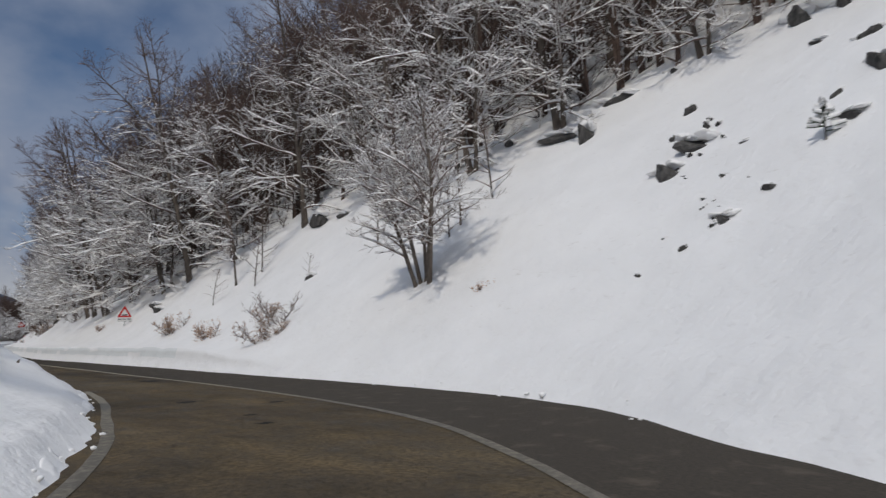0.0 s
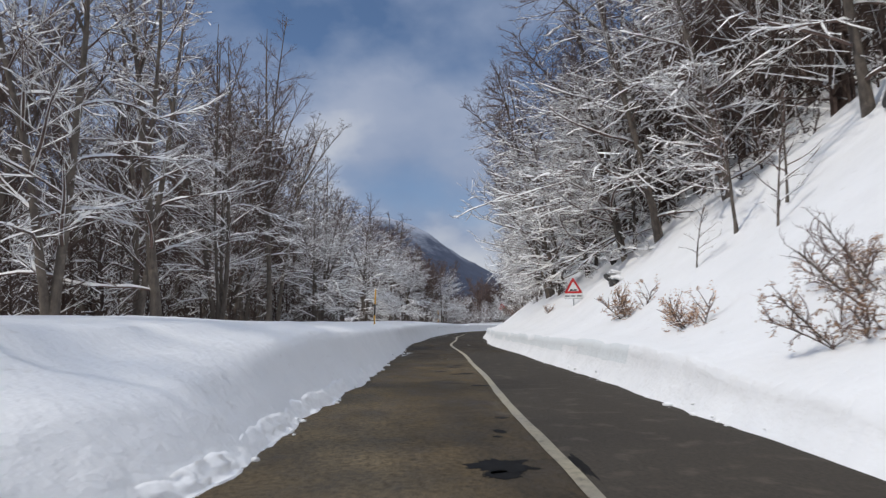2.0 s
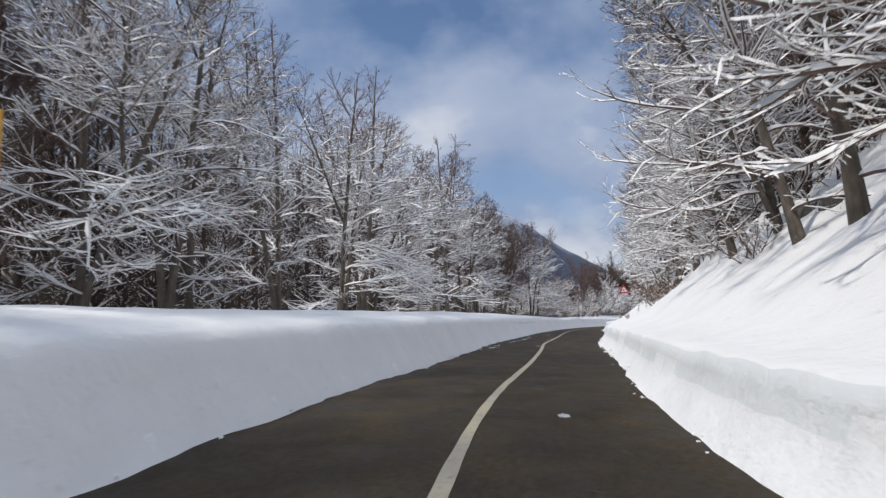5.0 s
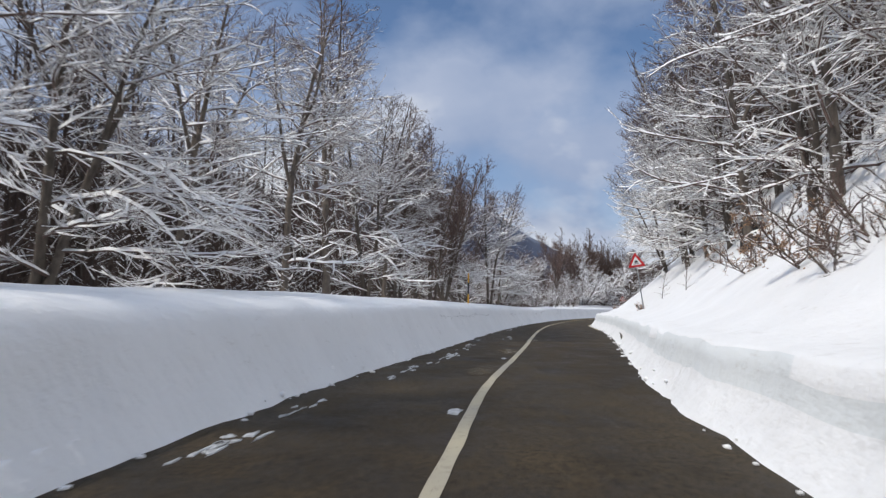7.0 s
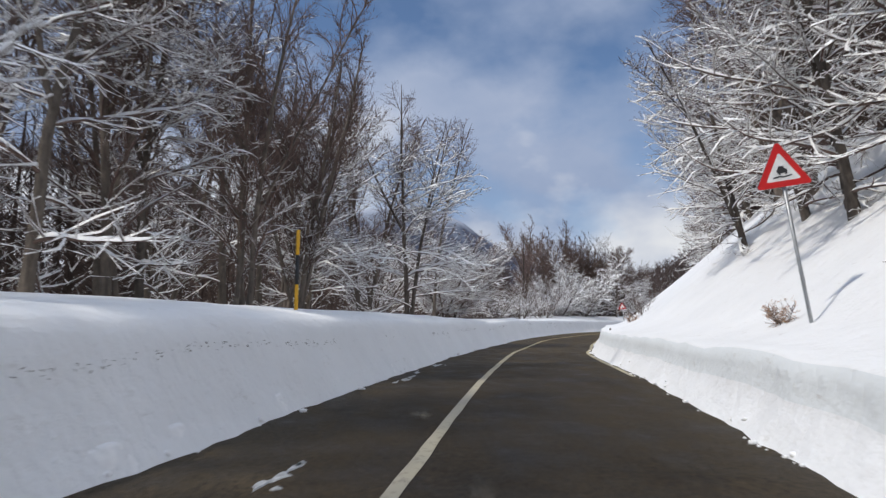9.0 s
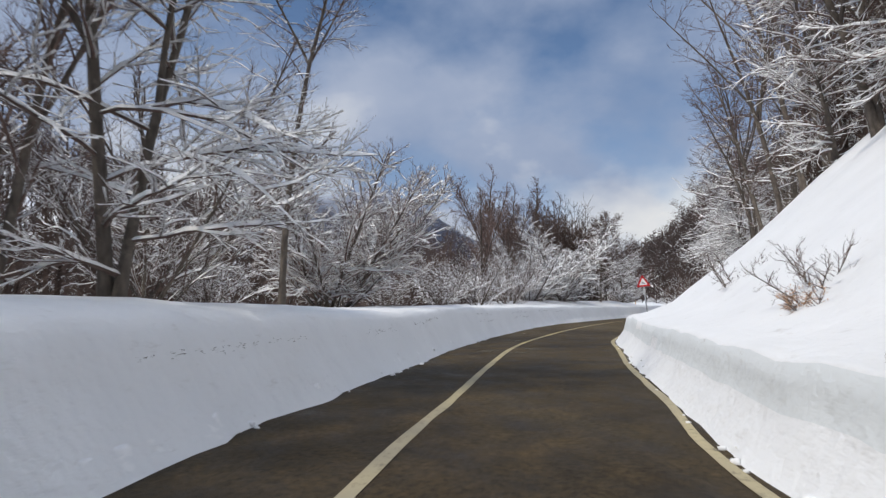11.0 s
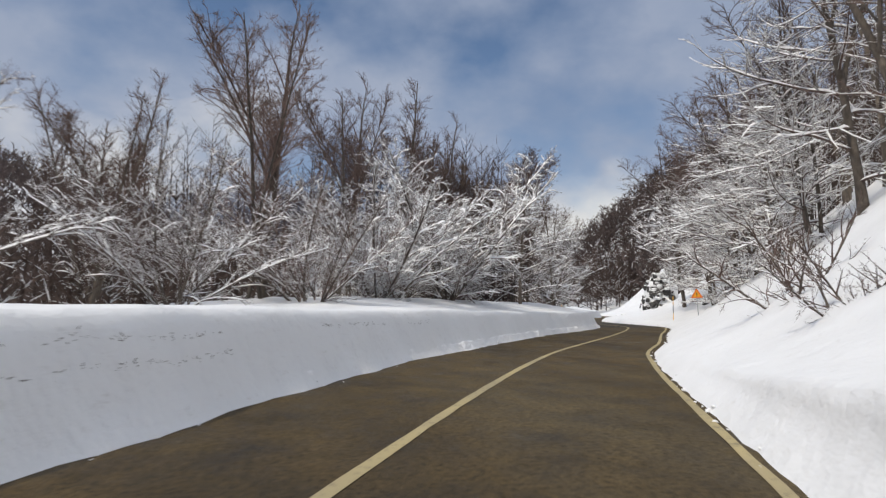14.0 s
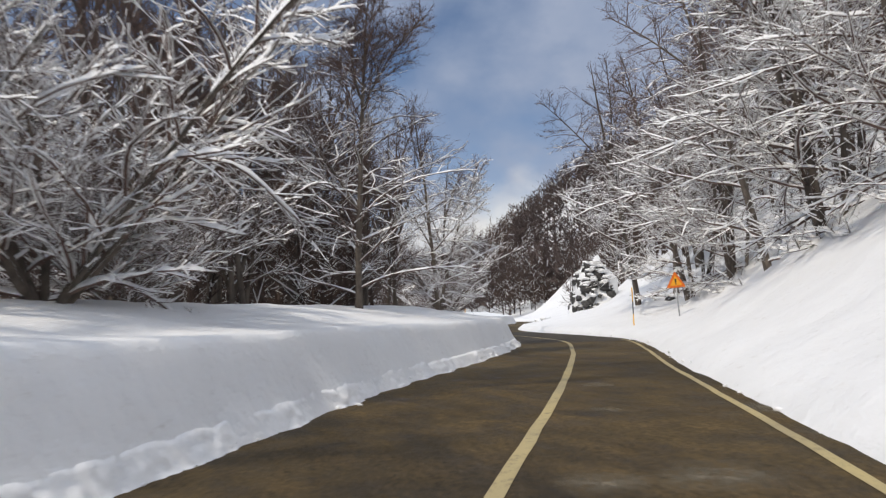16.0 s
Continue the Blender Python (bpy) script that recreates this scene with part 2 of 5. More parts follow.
M_STEEL = make_plain("galvanised_steel", (0.32, 0.33, 0.34), 0.45, 0.7)
M_RED = make_plain("sign_red", (0.58, 0.012, 0.012), 0.4)
M_WHITE = make_plain("sign_white", (0.80, 0.80, 0.78), 0.45)
M_ORANGE = make_plain("sign_orange", (0.90, 0.40, 0.02), 0.45)
M_DEEP = make_plain("sign_deep_orange", (0.80, 0.17, 0.015), 0.45)
M_BLACK = make_plain("sign_black", (0.02, 0.02, 0.022), 0.5)
M_YELLOW = make_plain("pole_yellow", (0.80, 0.42, 0.02), 0.5)
M_GREY = make_plain("letter_grey", (0.16, 0.16, 0.17), 0.6)


# ---- mesh helpers ----
def mesh_of(name, verts, faces, mats, smooth=True, mat_index=None):
    me = bpy.data.meshes.new(name)
    me.from_pydata([tuple(v) for v in verts], [], faces)
    for m in (mats if isinstance(mats, (list, tuple)) else [mats]):
        me.materials.append(m)
    if mat_index is not None:
        me.polygons.foreach_set("material_index", mat_index)
    if smooth:
        me.polygons.foreach_set("use_smooth", [True] * len(me.polygons))
    me.update()
    return me


def child(name, me, parent, label=""):
    ob = new(name, me)
    ob.parent = parent
    if label:
        ob["label"] = label
    return ob


def part(name, bm, material, parent, label=""):
    me = bpy.data.meshes.new(name)
    bm.normal_update()
    bm.to_mesh(me)
    bm.free()
    me.materials.append(material)
    return child(name, me, parent, label)


# ---- the road's line ----
# x, y, half width to the left, half width to the right
ROAD = [(-34, -33, 3, 2.6), (-14, -16.3, 3.2, 2.6), (-5, -8.0, 3.4, 2.5), (0.3, -2.4, 3.8, 2.4), (3.4, 1.2, 4.3, 2.3), (5.6, 4.4, 4.45, 2.35),
        (7.15, 7.5, 4.48, 2.85), (8.1, 11.2, 4.15, 2.85), (8.8, 15.4, 3.55, 2.75), (9.4, 20.3, 3.15, 2.55), (10.0, 26.4, 3.0, 2.6), (10.7, 32.4, 2.85, 2.6),
        (11.28, 38.3, 2.85, 2.5), (12.0, 45, 2.8, 2.45), (13.1, 58, 2.6, 2.5), (14.8, 68.7, 2.6, 2.5), (15.9, 76, 2.65, 2.6), (16.85, 83, 2.6, 2.65),
        (18.05, 89.3, 2.5, 2.85), (19.2, 95.4, 2.4, 3.1), (20.2, 101, 2.3, 3.4), (22.1, 111, 2.1, 3.5), (24.5, 121.9, 1.8, 3.0), (25.9, 126.9, 1.8, 3.05),
        (27.3, 131.9, 1.65, 3.12), (28.95, 137.4, 1.7, 3.3), (30.6, 141.9, 1.85, 3.16), (32.57, 146.47, 2.08, 3.25), (34.92, 151.65, 2.33, 3.33), (37.72, 157.25, 2.68, 3.25),
        (40.7, 162.8, 2.9, 3.05), (43.6, 167.7, 2.8, 2.92), (47.05, 172.8, 3.0, 3.0), (50.55, 177.9, 3.1, 2.75), (53.9, 183.0, 2.8, 2.6), (57.4, 188.6, 2.3, 2.75),
        (61.0, 195.2, 2.1, 3.0), (63.0, 202, 2.3, 3.0), (65.2, 212, 2.6, 3.0), (69, 222, 2.6, 3.0), (75.5, 232.5, 2.6, 3.0), (83, 243, 2.6, 3), (90, 252, 2.6, 3), (95, 263, 2.6, 3), (96, 280, 2.6, 3), (94, 300, 2.6, 3)]


def spline(rows, step=0.4):
    a = np.array(rows, float)
    out = []
    for i in range(1, len(a) - 2):
        p0, p1, p2, p3 = a[i - 1:i + 3]
        k = max(2, int(np.hypot(*(p2 - p1)[:2]) / step))
        for j in range(k):
            u = j / k
            out.append(0.5 * (2 * p1 + (p2 - p0) * u + (2 * p0 - 5 * p1 + 4 * p2 - p3) * u * u + (3 * p1 - p0 - 3 * p2 + p3) * u ** 3))
    return np.array(out)


CL = spline(ROAD)
TAN = np.gradient(CL[:, :2], axis=0)
TAN /= np.linalg.norm(TAN, axis=1)[:, None]
RGT = np.stack([TAN[:, 1], -TAN[:, 0]], 1)


def wob(x, y, s, seed=0.0):
    return noise.noise(Vector((x * s, y * s, seed)))


def interp(v, table):
    return float(np.interp(v, [t[0] for t in table], [t[1] for t in table]))


RIGHT_FAR = [(0, 0), (0.1, 0.12), (0.22, 0.30), (0.31, 0.44), (0.36, 0.66), (0.41, 0.86), (0.5, 0.90), (1.2, 1.01), (2.0, 1.35), (3.2, 2.3), (5, 3.7), (9, 7.3), (14, 11.6), (22, 18.5), (40, 32), (80, 50), (160, 62), (400, 66)]
RIGHT_SOFT = [(0, 0), (0.12, 0.08), (0.36, 0.24), (0.8, 0.55), (1.2, 0.82), (1.5, 0.98), (2.0, 1.22), (3.2, 2.2), (5, 3.65), (9, 7.3), (14, 11.6), (22, 18.5), (40, 32), (80, 50), (160, 62), (400, 66)]
RIGHT_MID = [(0, 0), (0.15, 0.14), (0.5, 0.36), (1.2, 0.68), (2.0, 1.08), (3.2, 1.9), (5, 3.3), (9, 6.8), (14, 11.2), (22, 18.2), (40, 32), (80, 50), (160, 62), (400, 66)]
RIGHT_END = [(0, 0), (0.15, 0.18), (0.5, 0.4), (1.5, 0.55), (4, 1.0), (7, 2.0), (10, 4.0), (14, 7.5), (22, 14), (40, 26), (80, 44), (160, 56), (400, 60)]
LEFT_FAR = [(0, 0), (0.12, 0.15), (0.3, 0.41), (0.47, 0.69), (0.56, 0.89), (0.68, 1.07), (0.84, 1.16), (1.1, 1.21), (1.7, 1.28), (2.6, 1.34), (4.5, 1.42), (8, 1.35), (14, 0.9), (25, -0.6), (45, -3), (90, -6), (200, -4), (400, -2)]
LEFT_SOFT = [(0, 0), (0.15, 0.12), (0.4, 0.32), (1.1, 0.60), (1.45, 0.70), (1.7, 0.88), (1.9, 1.18), (2.1, 1.27), (3.5, 1.34), (5, 1.37), (8, 1.35), (14, 0.9), (25, -0.6), (45, -3), (90, -6), (200, -4), (400, -2)]
LEFT_MID = [(0, 0), (0.12, 0.15), (0.3, 0.5), (0.45, 0.86), (0.56, 1.10), (0.64, 1.235), (0.7, 1.275), (0.82, 1.295), (1.1, 1.31), (1.7, 1.33), (4.5, 1.33), (8, 1.25), (14, 0.9), (25, -0.6), (45, -3), (90, -6), (200, -4), (400, -2)]
LEFT_END = [(0, 0), (0.12, 0.18), (0.3, 0.54), (0.46, 0.90), (0.54, 1.06), (0.61, 1.155), (0.69, 1.18), (1.0, 1.21), (1.7, 1.27), (2.6, 1.48), (4.5, 1.80), (8, 1.8), (14, 1.2), (25, -0.4), (45, -3), (90, -6), (200, -4), (400, -2)]


# how high the left bank stands along the road
LEFT_CREST = [(0, 1.0), (16, 1.0), (30, 1.05), (37, 1.0), (60, 1.03), (73, 1.11), (85, 1.13), (91, 1.21), (104, 1.19), (115, 1.15), (124, 1.12), (128, 1.06), (133, 0.98), (146, 1.0), (168, 1.0), (178, 0.99), (300, 1.0)]


def smooth01(v, a, b):
    u = min(1, max(0, (v - a) / (b - a)))
    return u * u * (3 - 2 * u)


def bank_z(off, side, x, y):
    """Height of the snow at off metres beyond the road's edge."""
    if side > 0:
        k = smooth01(y, 182, 204)
        m = smooth01(y, 148, 160)
        s = smooth01(y, 17, 30)
        z = ((interp(off, RIGHT_FAR) * s + interp(off, RIGHT_SOFT) * (1 - s)) * (1 - m) + interp(off, RIGHT_MID) * m) * (1 - k) + interp(off, RIGHT_END) * k
        z += 0.07 * wob(x, y, 3.0, 6) * max(0, 1 - abs(off - 0.2) / 0.2) + 0.10 * wob(x, y, 0.9, 12) * max(0, 1 - abs(off - 0.45) / 0.3)
        if off > 0.3:
            z += 0.10 * wob(x, y, 0.5, 3) * min(1, off / 2.5) + 0.5 * wob(x, y, 0.16, 5) * min(1, off / 6) + 0.025 * wob(x, y, 1.7, 8)
    else:
        k = smooth01(y, 166, 177)
        m = smooth01(y, 126, 142)
        s = smooth01(y, 15, 30)
        z = ((interp(off, LEFT_FAR) * s + interp(off, LEFT_SOFT) * (1 - s)) * (1 - m) + interp(off, LEFT_MID) * m) * (1 - k) + interp(off, LEFT_END) * k
        hump = interp(y, LEFT_CREST) + 0.03 * wob(x, y, 0.12, 2)
        z *= hump
        z += 0.07 * wob(x, y, 3.2, 6) * max(0, 1 - abs(off - 0.3) / 0.3)
        if off > 0.3:
            z += 0.05 * wob(x, y, 0.45, 4) * min(1, off) + 0.03 * wob(x, y, 1.6, 7)
        if off > 0.05:
            z += 0.10 * wob(x, y, 2.0, 31) * (1 - smooth01(y, 28, 44)) * max(0, 1 - off / 1.6)
    return z


def nearest(x, y):
    d = (CL[:, 0] - x) ** 2 + (CL[:, 1] - y) ** 2
    i = int(np.argmin(d))
    lat = (x - CL[i, 0]) * RGT[i, 0] + (y - CL[i, 1]) * RGT[i, 1]
    side = 1 if lat > 0 else -1
    dist = math.sqrt(d[i])
    return i, side, dist - (CL[i, 3] if side > 0 else CL[i, 2])


def ground_z(x, y):
    i, side, off = nearest(x, y)
    return bank_z(max(0, off), side, CL[i, 0] + side * RGT[i, 0] * 3, CL[i, 1]) if off > 0 else 0.0


def at_road(y, off, side):
    """A place off metres beyond the edge of the road where its line passes y."""
    i = int(np.argmin(abs(CL[:, 1] - y)))
    d = off + (CL[i, 3] if side > 0 else CL[i, 2])
    x, yy = CL[i, :2] + side * RGT[i] * d
    return float(x), float(yy)


def edge_shift(i, side):
    x, y = CL[i, :2]
    return (0.2 if side < 0 else 0.11) * (wob(x, y, 0.55, side) * 0.7 + wob(x, y, 2.1, side + 9) * 0.5)


def strip(name, offsets, side, mat, zfun, cut=()):
    verts, faces = [], []
    n = len(offsets)
    for i in range(len(CL)):
        w = CL[i, 3] if side > 0 else CL[i, 2]
        e = edge_shift(i, side)
        for o in offsets:
            fade = max(0.0, 1 - o / 3)
            d = w + o + e * fade
            x, y = CL[i, :2] + side * RGT[i] * d
            verts.append((x, y, zfun(o, side, x, y)))
    for i in range(len(CL) - 1):
        for j in range(n - 1):
            a, b, c, d = i * n + j, i * n + j + 1, (i + 1) * n + j + 1, (i + 1) * n + j
            faces.append((a, b, c, d) if side < 0 else (d, c, b, a))
    faces = [f[::-1] for f in faces]
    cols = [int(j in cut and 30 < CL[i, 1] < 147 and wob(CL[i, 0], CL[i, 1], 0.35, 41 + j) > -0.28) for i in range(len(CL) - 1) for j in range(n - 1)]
    return new(name, mesh_of(name, verts, faces, mat, mat_index=cols))


# ---- ground, road, banks ----
OFF_R = [0, 0.06, 0.12, 0.22, 0.31, 0.36, 0.41, 0.5, 0.8, 1.1, 1.5, 2, 2.6, 3.2, 4, 5, 6, 7.5, 9, 11, 14, 18, 22, 28, 34, 40]
OFF_L = [0, 0.07, 0.15, 0.27, 0.38, 0.46, 0.54, 0.61, 0.69, 0.8, 1.0, 1.2, 1.45, 1.7, 1.9, 2.1, 2.6, 3.4, 4.5, 6, 8, 11, 14]
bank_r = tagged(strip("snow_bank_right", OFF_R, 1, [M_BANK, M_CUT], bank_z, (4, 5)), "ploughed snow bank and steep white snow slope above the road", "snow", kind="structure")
bank_l = tagged(strip("snow_bank_left", OFF_L, -1, M_BANK, bank_z), "shaded ploughed snow bank beside the road", "snow", kind="structure")


HILLS = [(-150, 430, 74, 105), (-330, 520, 115, 160), (232, 405, 62, 46), (310, 390, 80, 70)]   # x, y, height, spread


def hills_z(x, y):
    return max(h * math.exp(-((x - a) ** 2 + (y - b) ** 2) / (2 * w * w)) for a, b, h, w in HILLS)


def open_z(x, y):
    """Height of the ground away from the road."""
    i, side, off = nearest(x, y)
    z = bank_z(max(0, off), side, x, y)
    if side > 0:
        z *= 1 - smooth01(y, 215, 330) * 0.85
    far = smooth01(off, 30, 110)
    z += hills_z(x, y) * far + far * 3 * wob(x, y, 0.02, 1)
    return z, side, off


def base_ground():
    xs = np.concatenate([np.arange(-1500, -400, 100), np.arange(-400, -80, 14), np.arange(-80, 150, 5), np.arange(150, 420, 14), np.arange(420, 1700, 100)])
    ys = np.concatenate([np.arange(-600, -80, 60), np.arange(-80, 300, 5), np.arange(300, 680, 14), np.arange(680, 2400, 100)])
    verts, faces = [], []
    for y in ys:
        for x in xs:
            z, side, off = open_z(x, y)
            lim = 40 if side > 0 else 14
            if off < lim + 4:
                z -= 1.6 * smooth01(lim + 4 - off, 0, 6) + (0.3 if off < lim else 0)
            if off < 3:
                z = -1.5
            verts.append((x, y, z))
    n = len(xs)
    for j in range(len(ys) - 1):
        for i in range(n - 1):
            faces.append((j * n + i, j * n + i + 1, (j + 1) * n + i + 1, (j + 1) * n + i))
    return new("ground", mesh_of("ground", verts, faces, M_SNOW))


tagged(base_ground(), "white snow-covered ground reaching to the hills", "ground", kind="structure")


def ribbon(name, lo, hi, z, mat, i0=0, i1=None, lo_edge=None, cols=2):
    i1 = len(CL) if i1 is None else i1
    verts, faces = [], []
    for i in range(i0, i1):
        for j in range(cols):
            u = j / (cols - 1)
            a = lo(i) + (hi(i) - lo(i)) * u
            x, y = CL[i, :2] + RGT[i] * a
            verts.append((x, y, z))
    for i in range(i1 - i0 - 1):
        for j in range(cols - 1):
            faces.append((i * cols + j, i * cols + j + 1, (i + 1) * cols + j + 1, (i + 1) * cols + j))
    return new(name, mesh_of(name, verts, faces, mat))


def idx(y):
    return int(np.argmin(abs(CL[:, 1] - y)))


tagged(ribbon("road", lambda i: -CL[i, 2] - 0.6, lambda i: CL[i, 3] + 0.6, 0.0, M_ASPHALT, cols=6),
       "worn grey-brown asphalt mountain road, damp in places", "road", kind="structure")
M_DARKER = make_bark("darker_asphalt", (0.042, 0.036, 0.029), (0.084, 0.070, 0.054), 22)
M_DARKER.node_tree.nodes["Principled BSDF"].inputs["Specular IOR Level"].default_value = 0.22
tagged(ribbon("road_lane", lambda i: 0.0 + 0.03 * wob(CL[i, 0], CL[i, 1], 0.8, 5), lambda i: CL[i, 3] + 0.5, 0.0035, M_DARKER, idx(2), idx(47), cols=5),
       "darker newer asphalt along one lane", "road", kind="structure")
# full-width stretch in the lane's darker colour
tagged(ribbon("road_patch", lambda i: -CL[i, 2] - 0.5, lambda i: CL[i, 3] + 0.5, 0.0035, M_DARKER, idx(194.5), idx(214), cols=5),
       "darker asphalt across the road at the far bend", "road", kind="structure")
jit = lambda i, k: 0.02 * wob(CL[i, 0], CL[i, 1], 0.9, k)
tagged(ribbon("centre_line", lambda i: -0.072 + jit(i, 1), lambda i: 0.072 + jit(i, 2), 0.007, M_PAINT), "worn yellowish white centre line on asphalt", "road marking", kind="structure")
tagged(ribbon("edge_line_right", lambda i: CL[i, 3] - 0.17 - 0.2 * smooth01(CL[i, 1], 164, 172) + jit(i, 3), lambda i: CL[i, 3] - 0.055 - 0.2 * smooth01(CL[i, 1], 164, 172) + jit(i, 4), 0.007, M_PAINT, idx(112), idx(196)),
       "worn yellowish edge line along the snow bank", "road marking", kind="structure")
tagged(ribbon("edge_line_left", lambda i: -CL[i, 2] + 0.15 + jit(i, 3), lambda i: -CL[i, 2] + 0.32 + jit(i, 4), 0.007, M_PAINT, idx(0), idx(19)),
       "worn pale edge line along the snow bank", "road marking", kind="structure")


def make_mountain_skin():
    m, nt, b = principled("hazy_mountain_woods", (0.08, 0.08, 0.09), 0.95)
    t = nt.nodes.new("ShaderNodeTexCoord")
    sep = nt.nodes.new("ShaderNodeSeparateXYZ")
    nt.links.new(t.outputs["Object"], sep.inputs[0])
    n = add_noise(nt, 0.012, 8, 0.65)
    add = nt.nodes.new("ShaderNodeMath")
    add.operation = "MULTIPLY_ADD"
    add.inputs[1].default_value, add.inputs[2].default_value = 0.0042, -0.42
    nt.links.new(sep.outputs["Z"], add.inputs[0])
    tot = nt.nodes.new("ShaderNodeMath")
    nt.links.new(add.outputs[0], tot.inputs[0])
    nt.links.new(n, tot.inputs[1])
    # distance haze is mixed into these colours: bluish woods, dulled blue-grey snow
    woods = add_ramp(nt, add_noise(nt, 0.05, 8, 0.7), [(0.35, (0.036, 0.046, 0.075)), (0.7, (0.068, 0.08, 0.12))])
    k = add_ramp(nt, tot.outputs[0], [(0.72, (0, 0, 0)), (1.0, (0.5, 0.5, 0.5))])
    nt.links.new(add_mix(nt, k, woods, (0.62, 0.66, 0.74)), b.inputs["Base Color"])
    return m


def mountain():
    verts, faces = [], []
    nx, ny = 90, 40
    for j in range(ny):
        for i in range(nx):
            x, y = -800 + 1500 * i / (nx - 1), 1150 + 700 * j / (ny - 1)
            u = x - 20
            z = 236 * math.exp(-(u / (175 if u > 0 else 420)) ** 2 / 2) * math.exp(-((y - 1480) / 170) ** 2 / 2)
            z += 60 * math.exp(-((x - 420) / 220) ** 2 / 2) * math.exp(-((y - 1500) / 150) ** 2 / 2)
            z += 9 * wob(x, y, 0.01, 3) + 4 * wob(x, y, 0.03, 4) - 14
            verts.append((x, y, z))
    for j in range(ny - 1):
        for i in range(nx - 1):
            faces.append((j * nx + i, j * nx + i + 1, (j + 1) * nx + i + 1, (j + 1) * nx + i))
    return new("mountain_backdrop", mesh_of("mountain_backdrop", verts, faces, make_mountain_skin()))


tagged(mountain(), "distant wooded mountain in bluish haze tones, snow near its top", "mountain", kind="structure")


# ---- trees ----
def tube(verts, faces, pts, rads, sides, lift=0.0):
    base = len(verts)
    n = len(pts)
    for k in range(n):
        a = pts[max(0, k - 1)]
        b = pts[min(n - 1, k + 1)]
        d = (b - a)
        d = d / (math.sqrt(d @ d) + 1e-9)
        u = np.array((d[1] * 0.97 - d[2] * 0.21, d[2] * 0.13 - d[0] * 0.97, d[0] * 0.21 - d[1] * 0.13))
        u /= math.sqrt(u @ u) + 1e-9
        v = np.array((u[1] * d[2] - u[2] * d[1], u[2] * d[0] - u[0] * d[2], u[0] * d[1] - u[1] * d[0]))
        c = pts[k] + np.array((0, 0, lift[k] if lift else 0.0))
        for s in range(sides):
            an = 2 * math.pi * (s + 0.25) / sides
            verts.append(c + rads[k] * (math.cos(an) * u + math.sin(an) * v))
    for k in range(n - 1):
        for s in range(sides):
            t = (s + 1) % sides
            faces.append((base + k * sides + s, base + k * sides + t, base + (k + 1) * sides + t, base + (k + 1) * sides + s))


def unit(a):
    return a / (np.linalg.norm(a, axis=-1, keepdims=True) + 1e-9)


class Pieces:
    """Vertices and faces of many alike limbs, gathered into one mesh."""

    def __init__(self):
        self.verts, self.faces, self.count = [], [], 0

    def add(self, v, f):
        self.verts.append(v.reshape(-1, 3))
        self.faces.extend((f + self.count).tolist())
        self.count += len(self.verts[-1])

    def tubes(self, p, r, sides, ref=(0.13, 0.21, 0.97)):
        n, k, _ = p.shape
        d = unit(np.gradient(p, axis=1))
        u = unit(np.cross(d, np.array(ref)))
        v = np.cross(u, d)
        an = 2 * np.pi * (np.arange(sides) + 0.25) / sides
        ring = p[:, :, None] + r[:, :, None, None] * (np.cos(an)[:, None] * u[:, :, None] + np.sin(an)[:, None] * v[:, :, None])
        g = np.arange(n * k * sides).reshape(n, k, sides)
        a, b = g, np.roll(g, -1, axis=2)
        self.add(ring, np.stack([a[:, :-1], b[:, :-1], b[:, 1:], a[:, 1:]], -1).reshape(-1, 4))

    def roofs(self, p, w, h, r):
        """Ridges of snow lying on limbs: two sloping sides and a crest."""
        n, k, _ = p.shape
        d = unit(np.gradient(p, axis=1))
        s = unit(np.cross(d, np.array((0.02, 0.03, 1.0))))
        up = np.array((0, 0, 1.0))
        rows = [p - s * w[..., None] + up * (r * 0.25)[..., None], p + up * (r * 0.8 + h * 1.15)[..., None], p + s * w[..., None] + up * (r * 0.25)[..., None]]
        g = np.arange(n * k * 3).reshape(n, k, 3)
        self.add(np.stack(rows, 2), np.stack([g[:, :-1, :-1], g[:, :-1, 1:], g[:, 1:, 1:], g[:, 1:, :-1]], -1).reshape(-1, 4))

    def blades(self, rs, p, q, w, up=0.0):
        """Fine twigs, or the snow on them: thin pointed blades from p to q."""
        s = unit(np.cross(q - p, rs.normal(0, 1, p.shape))) * np.reshape(w, (-1, 1))
        lift = np.zeros_like(p)
        lift[:, 2] = up
        self.add(np.stack([p - s + lift, p + s + lift, q + lift * 0.6], 1), np.arange(len(p) * 3).reshape(-1, 3))

    def lists(self):
        return (np.concatenate(self.verts) if self.verts else []), self.faces


def sweep(rs, start, way, length, segs, bend, wander, lift):
    """Smoothly curving limbs. bend: steady sideways turn; wander: small kinks; lift: rise added at each step."""
    p, d = [start], unit(way)
    steady = rs.normal(0, bend, start.shape)
    for k in range(segs):
        d = d + steady / segs + rs.normal(0, wander, start.shape)
        d[:, 2] += lift[k]
        d = unit(d)
        p.append(p[-1] + d * (length / segs)[:, None])
    return np.stack(p, 1)


def spots_on(p, k, u):
    """Places and directions at share u along the limbs k of p."""
    f = np.clip(u, 0, 0.999) * (p.shape[1] - 1)
    i = f.astype(int)
    a, b = p[k, i], p[k, i + 1]
    return a + (b - a) * (f - i)[:, None], unit(b - a)


